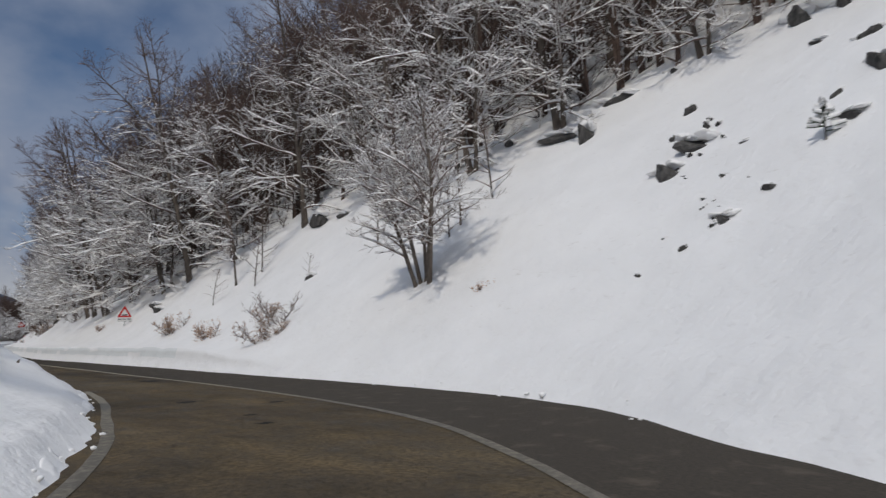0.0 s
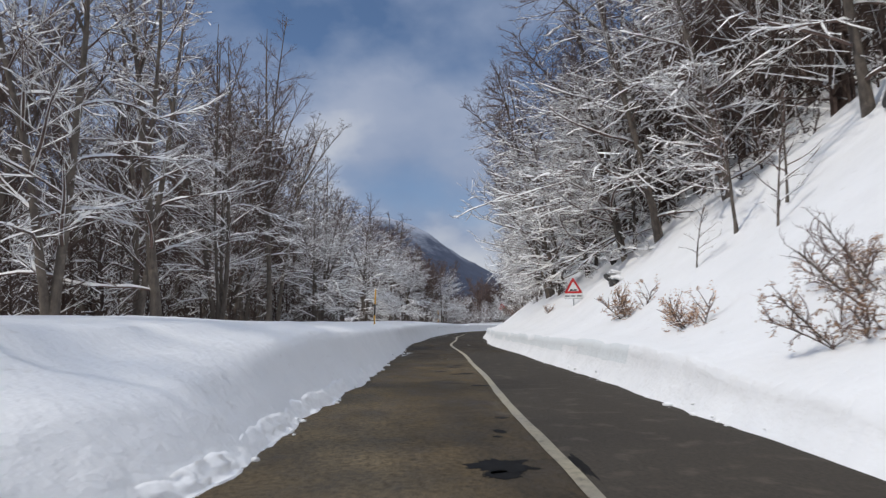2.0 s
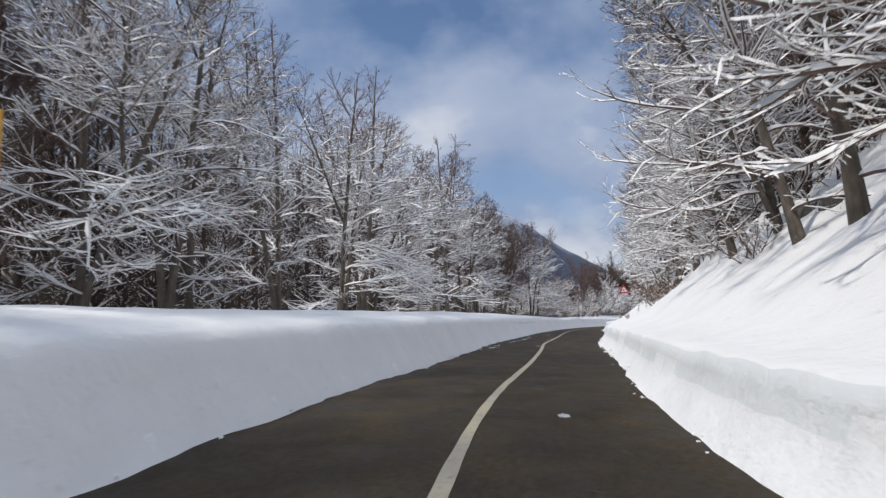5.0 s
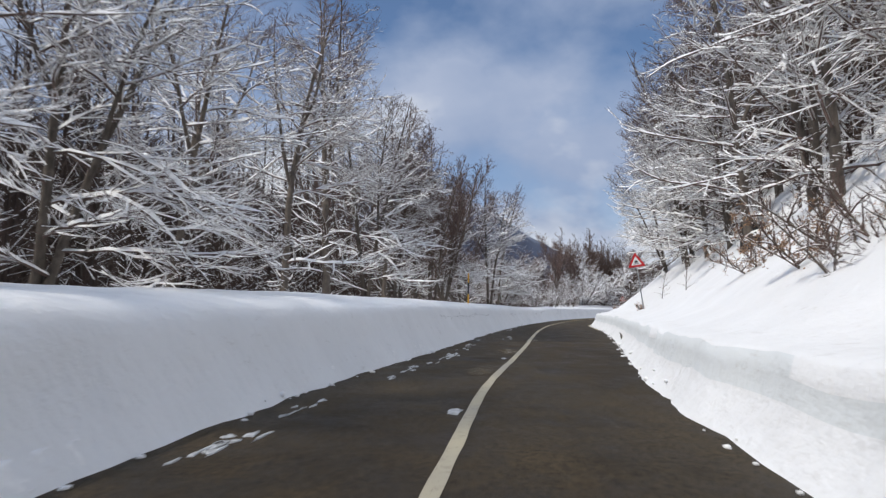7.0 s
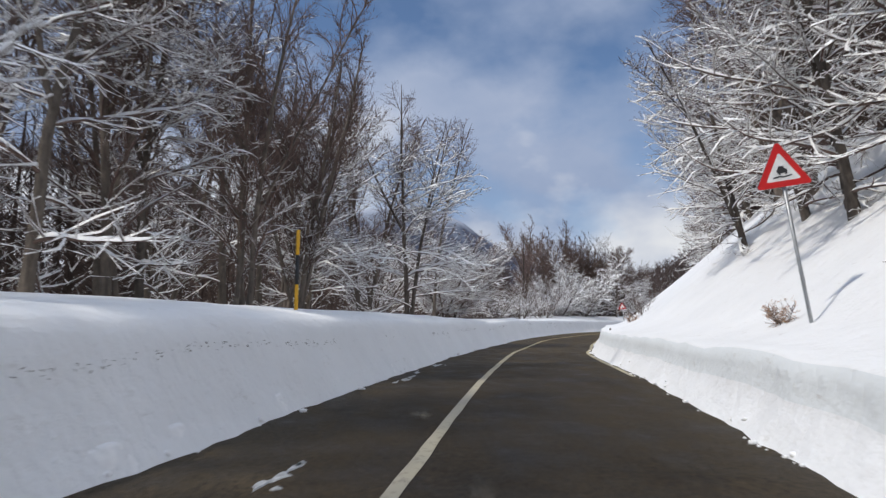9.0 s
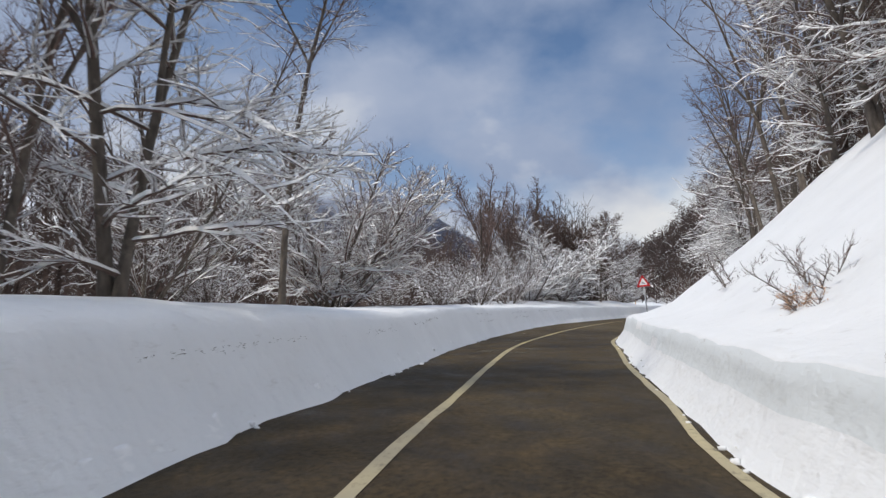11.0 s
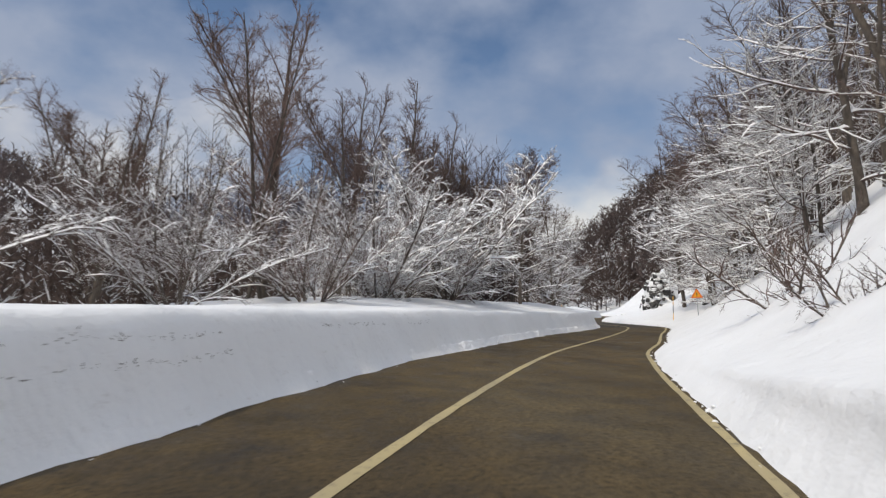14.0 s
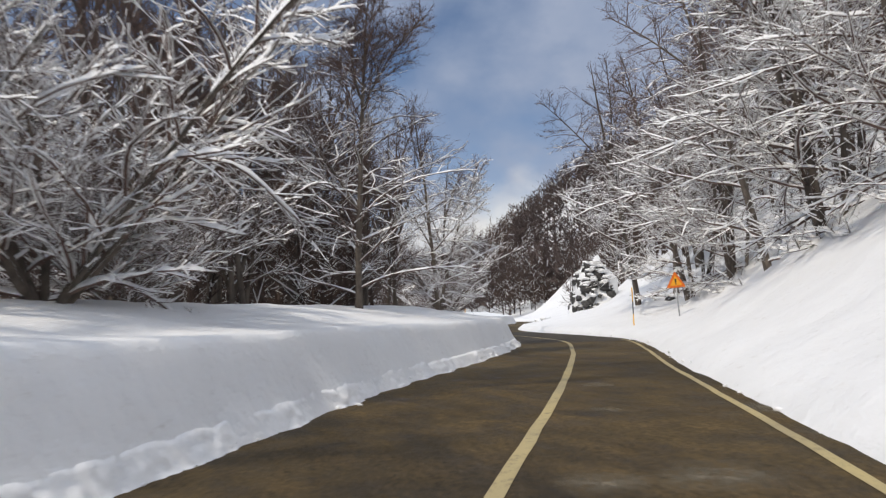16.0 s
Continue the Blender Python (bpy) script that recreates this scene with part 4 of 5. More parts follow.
# ---- far woods, as one sheet of fine bare crowns each ----
def woods(name, places, mains, subs, width, label, snow_part=0.25, low=0.05, reach=(1.2, 3.2), bark=None):
    """Bare crowns made of pointed blades: limbs from each stem, twigs from each limb."""
    rs = np.random.RandomState(len(places))
    p = np.array(places, float)
    n = len(p)
    h = p[:, 3]
    r = 0.05 + 0.008 * h
    an = rs.uniform(0, 3, n)
    cs = np.stack([np.cos(an) * r, np.sin(an) * r, np.zeros(n)], 1)
    foot, top = p[:, :3] - (0, 0, 0.8), p[:, :3] + np.stack([rs.normal(0, 0.3, n), rs.normal(0, 0.3, n), h], 1)
    tris = [np.stack([foot - cs, foot + cs, top], 1), np.stack([foot - cs[:, [1, 0, 2]] * (1, -1, 1), foot + cs[:, [1, 0, 2]] * (1, -1, 1), top], 1)]
    mats = [np.zeros(2 * n, int)]
    # limbs
    k = np.repeat(np.arange(n), mains)
    m = len(k)
    u = rs.uniform(low, 0.97, m)
    a = rs.uniform(0, 6.28, m)
    ln = rs.uniform(*reach, m) * (1.15 - u * 0.75) * h[k] / 11
    d = np.stack([np.cos(a), np.sin(a), rs.uniform(0.0, 0.9, m) + u * 0.7], 1)
    d /= np.linalg.norm(d, axis=1)[:, None]
    q = foot[k] + (top - foot)[k] * u[:, None]

    def blades(q, d, ln, w, share, u):
        s = np.cross(d, rs.normal(0, 1, (len(q), 3)))
        s *= (w / (np.linalg.norm(s, axis=1) + 1e-9))[:, None]
        tris.append(np.stack([q - s, q + s, q + d * ln[:, None]], 1))
        mats.append((rs.rand(len(q)) < share * (1.25 - u)).astype(int))
    blades(q, d, ln, width * 1.3 * (1.15 - u * 0.6), snow_part * 1.5, u)
    # twigs
    g = np.repeat(np.arange(m), subs)
    f = rs.uniform(0.15, 0.98, len(g))
    e = d[g] + rs.normal(0, 0.42, (len(g), 3)) + (0, 0, 0.15)
    e /= np.linalg.norm(e, axis=1)[:, None]
    blades(q[g] + d[g] * (ln[g] * f)[:, None], e, ln[g] * rs.uniform(0.25, 0.65, len(g)), width * (1.1 - 0.6 * u[g]) * rs.uniform(0.5, 1.1, len(g)), snow_part * 0.6, u[g])
    t = np.concatenate(tris)
    me = bpy.data.meshes.new(name)
    me.vertices.add(len(t) * 3)
    me.vertices.foreach_set("co", t.reshape(-1))
    me.loops.add(len(t) * 3)
    me.loops.foreach_set("vertex_index", np.arange(len(t) * 3))
    me.polygons.add(len(t))
    me.polygons.foreach_set("loop_start", np.arange(len(t)) * 3)
    for mat in (bark or M_FOREST, M_SNOWCAP):
        me.materials.append(mat)
    me.polygons.foreach_set("material_index", np.concatenate(mats))
    me.update()
    return tagged(new(name, me), label, "woods", kind="stuff")


spots, behind = [], []
for k in range(1700):
    y, off = rng.uniform(6, 262), 8.5 + rng.random() ** 1.5 * 50
    x, yy = at_road(y, off, -1)
    low = (0.62 if off < 24 else 0.9) if 118 < y < 172 else 1
    if (120 < y < 160 and off < 13 or 166 < y < 200 and off < 18) and rng.random() < 0.7:
        continue
    tall = off > 11 and rng.random() < 0.85
    hgt = (rng.uniform(8, 12.5) if tall else rng.uniform(2.0, 4.2)) * low
    (spots if off < 24 else behind).append((x, yy, open_z(x, yy)[0], hgt))
woods("roadside_thicket", spots, 58, 4, 0.023, "tangled brown beech thicket dusted with snow", 0.22)
woods("roadside_woods", behind, 42, 3, 0.065, "bare brown beech wood behind the thicket", 0.12)
spots = []
for k in range(430):
    x, yy = at_road(rng.uniform(120, 170), 11 + rng.random() * 26, -1)
    spots.append((x, yy, open_z(x, yy)[0], rng.uniform(3.2, 6.5)))
woods("brown_thicket", spots, 60, 4, 0.026, "reddish brown bare thicket behind the low beeches", 0.06)
spots, behind = [], []
for k in range(1900):
    y = rng.uniform(-5, 266)
    edge = interp(y, [(0, 19), (20, 12.5), (34, 12), (44, 9), (60, 7.5), (125, 11), (215, 11), (262, 6)])
    off = edge + rng.uniform(0, 1) ** 1.4 * 62
    x, yy = at_road(y, off, 1)
    (spots if off < edge + 13 else behind).append((x, yy, open_z(x, yy)[0], (rng.uniform(11, 16) if y < 120 or y > 175 else rng.uniform(9, 13.5)) if rng.random() < 0.85 else rng.uniform(3, 6)))
for k in range(300):
    y = rng.uniform(14, 214)
    edge = interp(y, [(0, 19), (20, 12), (34, 11), (44, 8), (55, 5.6), (75, 5.6), (84, 6.6), (112, 6.2), (125, 9), (190, 10), (215, 8)])
    if y > 203:
        continue
    x, yy = at_road(y, edge + rng.uniform(0, 7), 1)
    spots.append((x, yy, open_z(x, yy)[0], rng.uniform(1.6, 3.4)))
woods("slope_thicket", spots, 50, 4, 0.023, "tangled brown beech thicket on the snowy slope", 0.30)
crowd = random.Random(31)
spots = []
for k in range(190):
    y = crowd.uniform(2, 84)
    x, yy = at_road(y, interp(y, [(0, 17.5), (12, 14), (20, 11.5), (34, 11), (44, 8.5), (84, 7.5)]) + crowd.uniform(0, 1) ** 1.3 * 17, 1)
    spots.append((x, yy, open_z(x, yy)[0], crowd.uniform(12, 17)))
# added trees out of view, placed to shade the near left bank
for y in (-13.5, -9, -5.5, -2, 2, 6, 10):
    plant(TALL if crowd.random() < 0.5 else WHITE, *at_road(y, crowd.uniform(7.0, 9.5), -1), yaw=crowd.uniform(0, 360), size=crowd.uniform(0.85, 1.0))
for y, off, sz in ((112.5, 5.0, 0.88), (116.5, 5.6, 0.85), (120.5, 5.2, 0.85)):
    plant(SLOPE, *at_road(y, off, 1), yaw=out_yaw(y, 1) + crowd.uniform(-20, 20), size=sz, tilt=9)
brown = []
for k in range(95):
    x, yy = at_road(crowd.uniform(70, 120), crowd.uniform(12, 27), -1)
    brown.append((x, yy, open_z(x, yy)[0], crowd.uniform(11.5, 14.5)))
for k in range(70):
    y = crowd.uniform(187, 214)
    x, yy = at_road(y, crowd.uniform(6.5, 19), -1)
    brown.append((x, yy, open_z(x, yy)[0], crowd.uniform(8.5, 12.5) * (1 - 0.3 * smooth01(y, 196, 214))))
woods("brown_wood", brown, 70, 4, 0.03, "tall brown bare wood behind the snowy roadside trees", 0.10)
for k in range(60):
    y = crowd.uniform(108, 168)
    x, yy = at_road(y, interp(y, [(108, 6.5), (125, 9), (168, 9)]) + crowd.uniform(0, 8), 1)
    spots.append((x, yy, open_z(x, yy)[0], crowd.uniform(11, 14.5)))
woods("brown_slope_wood", spots, 74, 4, 0.034, "dense brown beech wood with bare crowns on the slope", 0.13)
woods("slope_woods", behind, 38, 3, 0.055, "bare brown beech wood climbing the snowy slope", 0.10)
spots = []
for k in range(5600):
    x, y = rng.uniform(-380, 130), rng.uniform(130, 540)
    if open_z(x, y)[2] > (12 if y > 262 else 45) and (y > 262 or open_z(x, y)[1] < 0):
        spots.append((x, y, open_z(x, y)[0], rng.uniform(8, 13)))
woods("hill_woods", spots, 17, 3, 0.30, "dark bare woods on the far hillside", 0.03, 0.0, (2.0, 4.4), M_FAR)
spots = []
for k in range(4600):
    x, y = rng.uniform(85, 330), rng.uniform(250, 470)
    if open_z(x, y)[2] > 8:
        spots.append((x, y, open_z(x, y)[0], rng.uniform(8, 13)))
close = [p for p in spots if math.hypot(p[0] - 60, p[1] - 195) < 165]
woods("bend_woods", close, 44, 4, 0.055, "bare brown beech wood above the far bend", 0.14)
spots = [p for p in spots if p not in close]
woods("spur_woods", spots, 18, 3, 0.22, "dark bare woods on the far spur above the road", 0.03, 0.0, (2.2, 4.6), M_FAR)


# ---- saplings and shrubs on the slope ----
LAB_SAP, LAB_SHRUB = "thin bare sapling standing in the snow", "low shrub with withered brown leaves in the snow"
SAPLING = [make_tree(61, LAB_SAP, "sapling", "sapling", height=3.2, n1=12, n2=3, n3=2, n4=0, first=0.15, reach=0.34, r0=0.03, up0=25, snow=0, twig=0.005),
           make_tree(62, LAB_SAP, "sapling", "sapling", height=2.4, n1=12, n2=3, n3=3, n4=0, first=0.1, reach=0.4, r0=0.025, up0=25, snow=0.5, snow_top=1.0, twig=0.005)]
LEANER = make_tree(63, "leaning bare young beech on the slope", "sapling", "sapling", height=4.2, n1=14, n2=5, n3=3, n4=1, first=0.25, reach=0.42, r0=0.055, up0=20, lean=(-1.0, 0.3), snow=0.6, snow_top=1.0, twig=0.006)
SHRUB = [make_tree(64, LAB_SHRUB, "shrub", "shrub", height=1.3, stems=8, spread=1.4, n1=34, n2=4, n3=4, n4=0, first=0.2, reach=0.35, r0=0.008, follow=0.6, snow=0.2, snow_top=1.0, leaves=3, twig=0.004, load=0.1),
         make_tree(65, LAB_SHRUB, "shrub", "shrub", height=0.7, stems=7, spread=1.4, n1=30, n2=3, n3=4, n4=0, first=0.2, reach=0.35, r0=0.009, follow=0.6, snow=0.2, snow_top=1.0, leaves=3, twig=0.004, load=0.1)]
TWIGGY = [make_tree(66, "bare twiggy shrub bent down to the snow", "shrub", "shrub", height=2.4, stems=5, spread=1.3, n1=26, n2=5, n3=4, n4=1, first=0.15, reach=0.32, r0=0.02, follow=0.7, lean=(-0.8, 0), snow=0.3, snow_top=1.0, twig=0.005, load=0.1)]
for x, y, k, sz, turn in ((19.7, 16.4, SAPLING[:1], 1.0, 0), (18.4, 16.9, SAPLING[:1], 1.1, 60), (17.8, 16.9, SAPLING[:1], 0.9, 200), (18.6, 21.9, SAPLING[:1], 0.8, 90), (19.9, 33.4, SAPLING[:1], 1.0, 10),
                          (18.6, 31.9, SAPLING[1:], 1.0, 100), (19.3, 35.2, [LEANER], 1.0, 0), (17.9, 35.1, SAPLING[1:], 0.7, 40), (17.9, 26.0, SAPLING[1:], 0.5, 80),
                          (15.0, 29.6, SHRUB[1:], 0.9, 0), (16.0, 35.6, SHRUB[1:], 1.0, 30), (13.9, 23.2, SHRUB[:1], 0.65, 0), (15.4, 25.3, SHRUB[:1], 0.65, 90), (14.9, 24.0, TWIGGY, 0.75, 10),
                          (14.8, 12.7, SHRUB[1:], 0.4, 0), (17.9, 51.8, SHRUB[1:], 0.5, 0), (22.9, 82.6, TWIGGY, 1.0, 0), (22.3, 82.2, TWIGGY, 0.7, 60), (23.2, 84.4, SHRUB[:1], 0.9, 0),
                          (26.4, 99.8, SAPLING[1:], 0.5, 0), (27.0, 104.5, SAPLING[1:], 0.45, 30), (26.9, 107.4, SHRUB[1:], 0.4, 0), (31.2, 126.4, TWIGGY, 0.5, 0), (33.5, 132.6, TWIGGY, 0.5, 40), (30.6, 125.6, SHRUB[1:], 0.45, 0),
                          (43.8, 156.6, TWIGGY, 0.8, 20), (46.2, 160.6, TWIGGY, 1.25, 0), (21.8, 70, TWIGGY, 0.8, 0), (24.6, 90, SHRUB[:1], 0.7, 0)):
    plant(k, x, y, yaw=out_yaw(y, 1) + turn, size=sz, group="shrubs on the slope")


def little_fir(x, y, h):
    root = new("fir_sapling")
    tv, tf = [], []
    tube(tv, tf, [np.array((0, 0, -0.2)), np.array((0.02, 0, h))], [0.03, 0.008], 6)
    child("trunk", mesh_of("trunk", tv, tf, M_BARK), root)
    rg = random.Random(3)
    nv, nf, sv, sf = [], [], [], []
    for k in range(46):
        u = rg.random() ** 0.8
        a = rg.uniform(0, 6.28)
        ln = 0.42 * (1 - u) + 0.06
        p = np.array((0, 0, 0.1 + u * (h - 0.15)))
        w = np.array((math.cos(a), math.sin(a), 0.15))
        tube(nv, nf, [p, p + w * ln * 0.6, p + w * ln], [0.018, 0.024, 0.006], 4)
        tube(sv, sf, [p + w * ln * 0.3, p + w * ln * 0.95], [0.062, 0.045], 5, lift=[0.04, 0.045])
    child("crown", mesh_of("crown", nv, nf, M_FIR), root, "dark green needles")
    tagged(child("snow_cover", mesh_of("snow_cover", sv, sf, M_SNOWCAP), root, "white snow on the boughs"), kind="stuff")
    root.matrix_basis = pose(x, y, ground_z(x, y))
    return tagged(root, "little fir sapling dusted with snow on the slope", "tree")


little_fir(15.8, 3.87, 0.85)


# ---- rocks ----
def lump(seed, flat=0.6, rough=0.35, div=3, sharp=1.3):
    bm = bmesh.new()
    bmesh.ops.create_icosphere(bm, subdivisions=div, radius=1)
    for v in bm.verts:
        n = v.co.normalized()
        d = 1 + rough * noise.noise(n * sharp + Vector((seed, 0, 0))) + rough * 0.6 * noise.noise(n * sharp * 2.7 + Vector((0, seed, 0)))
        q = n * d
        v.co = Vector((q.x, q.y * 0.8, q.z * flat))
    return bm


def shard(seed):
    """An angular block: a ball cut by random planes, with a rough skin."""
    rs = np.random.RandomState(seed)
    planes = unit(rs.normal(0, 1, (9, 3)))
    far = rs.uniform(0.42, 0.95, 9)
    bm = bmesh.new()
    bmesh.ops.create_icosphere(bm, subdivisions=3, radius=1)
    for v in bm.verts:
        n = v.co.normalized()
        d = min([1.25] + [f / c for f, c in zip(far, planes @ np.array(n)) if c > 0.05])
        v.co = n * (d + 0.12 * noise.noise(n * 3.1 + Vector((seed, 0, 0))) + 0.06 * noise.noise(n * 8.0))
    return bm


ROCK_MESH, CAP_MESH = [], []
for sd in (1, 4, 7, 9, 12):
    bm = shard(sd)
    me = bpy.data.meshes.new("rock_body")
    bm.to_mesh(me)
    bm.free()
    me.materials.append(M_ROCK)
    ROCK_MESH.append(me)
    bm = lump(sd + 20, 0.5, 0.5, 3, 1.6)
    me = bpy.data.meshes.new("snow_cap")
    for f in bm.faces:
        f.smooth = True
    bm.to_mesh(me)
    bm.free()
    me.materials.append(M_SNOWCAP)
    CAP_MESH.append(me)
rock_rng = random.Random(77)


def rock(x, y, wide, high, k=0):
    """A block half sunk in the slope; wide and high are half its size along the road and upwards."""
    root = new("rock")
    body = child("rock_body", ROCK_MESH[k % 5], root)
    body.matrix_basis = pose(high * 0.25, 0, 0, rock_rng.uniform(-15, 15), rock_rng.uniform(-15, 15), rock_rng.uniform(-25, 25)) @ Matrix.Diagonal((high * 0.7 + 0.08, wide * 1.1, high * 1.1, 1))
    for n in range(3 if wide > 0.2 else 1):
        cap = child("snow_cap", CAP_MESH[(k + n) % 5], root, "snow cap")
        off = (n - 1) * wide * 0.75 if wide > 0.2 else 0
        cap.matrix_basis = pose(high * rock_rng.uniform(0.35, 0.7), off + rock_rng.gauss(0, wide * 0.15), high * rock_rng.uniform(0.65, 1.0), 0, -15, rock_rng.uniform(0, 360)) @ Matrix.Diagonal((high * 0.6 + 0.08, wide * 0.6, high * 0.55 + 0.03, 1))
    root.matrix_basis = pose(x, y, ground_z(x, y) - 0.1 * high, 0, 0, out_yaw(y, 1))
    return tagged(root, "dark angular rock showing through the snow on the slope" if wide > 0.2 else "small dark stone poking out of the snow", "rock", "rocks on the slope")


ROCKS = [(18.57, 7.92, 0.52, 0.43), (17.76, 8.57, 0.5, 0.40), (14.7, 5.79, 0.33, 0.19), (21.1, 9.06, 0.18, 0.22), (19.4, 7.86, 0.13, 0.18), (17.66, 6.18, 0.13, 0.09), (15.05, 4.89, 0.13, 0.09),
         (16.23, 3.52, 0.36, 0.15), (17.4, 3.98, 0.13, 0.22), (24.05, 6.34, 0.64, 0.6), (21.66, 5.31, 0.22, 0.16), (17.78, 3.16, 0.46, 0.44), (23.7, 4.99, 0.55, 0.3), (19.94, 3.69, 0.34, 0.27), (24.17, 13.26, 0.9, 0.32),
         (22.72, 15.38, 0.8, 0.34), (22.19, 13.84, 0.32, 0.6), (24.71, 11.21, 0.46, 0.22), (23.08, 21.65, 0.66, 0.3), (23.41, 18.42, 0.28, 0.18), (22.5, 29.4, 0.42, 0.34), (22.5, 32.0, 0.55, 0.5), (18.5, 43.9, 0.4, 0.28),
         (17.84, 25.84, 0.24, 0.3), (20.8, 49.9, 0.4, 0.3), (18.9, 45.3, 0.5, 0.3), (23.3, 70.0, 0.6, 0.4), (23.1, 67.5, 0.5, 0.34), (28.3, 98.2, 0.5, 0.4), (29.6, 100.5, 0.8, 0.5),
         (30.4, 102.8, 0.7, 0.45), (43.1, 151.1, 0.4, 0.3), (72.4, 201.8, 0.5, 0.35), (73.5, 203.5, 0.4, 0.3), (88.1, 245.6, 1.2, 0.7), (84, 240, 0.8, 0.5)]
for k in range(26):
    cx, cy = ((18.3, 7.6), (15.0, 6.0))[k % 2]
    ROCKS.append((cx + rock_rng.gauss(0, 0.6), cy + rock_rng.gauss(0, 0.7), rock_rng.uniform(0.04, 0.12), rock_rng.uniform(0.04, 0.1)))
for n, row in enumerate(ROCKS):
    rock(*row, n)


def outcrop(x, y):
    root = new("rock_outcrop")
    rg = random.Random(8)
    mound = lump(5.5, 1.0, 0.3, 4, 1.6)
    mound.transform(pose(2.4, 0, 0.4) @ Matrix.Diagonal((2.1, 2.9, 4.3, 1)))
    for f in mound.faces:
        f.smooth = True
    part("snow_mound", mound, M_SNOW, root, "snow heaped over the rock")
    for k in range(72):
        az, el = radians(rg.uniform(170, 300)), radians(75 * rg.random() ** 1.3)
        p = (2.4 + 2.1 * math.cos(az) * math.cos(el), 2.4 * math.sin(az) * math.cos(el), 0.4 + 4.15 * math.sin(el))
        size = rg.uniform(0.14, 0.42)
        body = child("rock_block", ROCK_MESH[k % 5], root)
        body.matrix_basis = pose(*p, rg.uniform(-35, 35), rg.uniform(-35, 35), rg.uniform(0, 360)) @ Matrix.Diagonal((size, size, size * rg.uniform(1.0, 1.7), 1))
        cap = child("snow_cap", CAP_MESH[k % 5], root)
        cap.matrix_basis = pose(p[0] + 0.1, p[1] + rg.gauss(0, 0.15), p[2] + size * 1.05, rg.uniform(-15, 15), 0, rg.uniform(0, 360)) @ Matrix.Diagonal((size * 1.1, size * 1.1, size * 0.7, 1))
    root.matrix_basis = pose(x, y, ground_z(x, y) - 0.3, 0, 0, out_yaw(y, 1))
    return tagged(root, "broken grey rock outcrop patched with snow beside the bend", "rock")


outcrop(75.5, 218.7)


# ---- signs ----
def tri(size, corner, z0, z1, hole=None):
    """A rounded triangle in the xz plane, base at z = 0; with hole, a ring."""
    def ring(sz, rr, lift):
        out = []
        hgt = sz * math.sqrt(3) / 2
        pts = [(-sz / 2, 0), (sz / 2, 0), (0, hgt)]
        c = (0, hgt / 3)
        for k, (px, pz) in enumerate(pts):
            vx, vz = c[0] - px, c[1] - pz
            ln = math.hypot(vx, vz)
            ox, oz = px + vx / ln * rr * 2, pz + vz / ln * rr * 2
            a0 = math.atan2(-vz, -vx)
            for j in range(-3, 4):
                a = a0 + j * radians(20)
                out.append((ox + rr * math.cos(a), oz + rr * math.sin(a) + lift))
        return out
    bm = bmesh.new()
    o = ring(size, corner, 0)
    if hole:
        hgt = size * math.sqrt(3) / 2
        i = ring(hole, corner * 0.6, (hgt - hole * math.sqrt(3) / 2) / 3)
        n = len(o)
        lay = [[bm.verts.new((x, yy, z)) for x, z in r] for yy in (z0, z1) for r in (o, i)]
        for k in range(n):
            j = (k + 1) % n
            bm.faces.new((lay[0][k], lay[0][j], lay[1][j], lay[1][k]))
            bm.faces.new((lay[2][k], lay[3][k], lay[3][j], lay[2][j]))
            bm.faces.new((lay[0][k], lay[2][k], lay[2][j], lay[0][j]))
            bm.faces.new((lay[1][k], lay[1][j], lay[3][j], lay[3][k]))
    else:
        a = [bm.verts.new((x, z0, z)) for x, z in o]
        b = [bm.verts.new((x, z1, z)) for x, z in o]
        bm.faces.new(a)
        bm.faces.new(b[::-1])
        for k in range(len(o)):
            j = (k + 1) % len(o)
            bm.faces.new((a[k], b[k], b[j], a[j]))
    bmesh.ops.recalc_face_normals(bm, faces=bm.faces)
    return bm


def slab(points, y0, y1):
    bm = bmesh.new()
    a = [bm.verts.new((x, y0, z)) for x, z in points]
    b = [bm.verts.new((x, y1, z)) for x, z in points]
    bm.faces.new(a)
    bm.faces.new(b[::-1])
    for k in range(len(points)):
        j = (k + 1) % len(points)
        bm.faces.new((a[k], b[k], b[j], a[j]))
    bmesh.ops.recalc_face_normals(bm, faces=bm.faces)
    return bm


def box_points(x, z, w, h):
    return [(x - w / 2, z - h / 2), (x + w / 2, z - h / 2), (x + w / 2, z + h / 2), (x - w / 2, z + h / 2)]


def disc_points(x, z, r, a0=0, a1=360, n=14, flat=1.0):
    return [(x + r * math.cos(radians(a0 + (a1 - a0) * k / n)), z + flat * r * math.sin(radians(a0 + (a1 - a0) * k / n))) for k in range(n + (a1 - a0 < 360))]


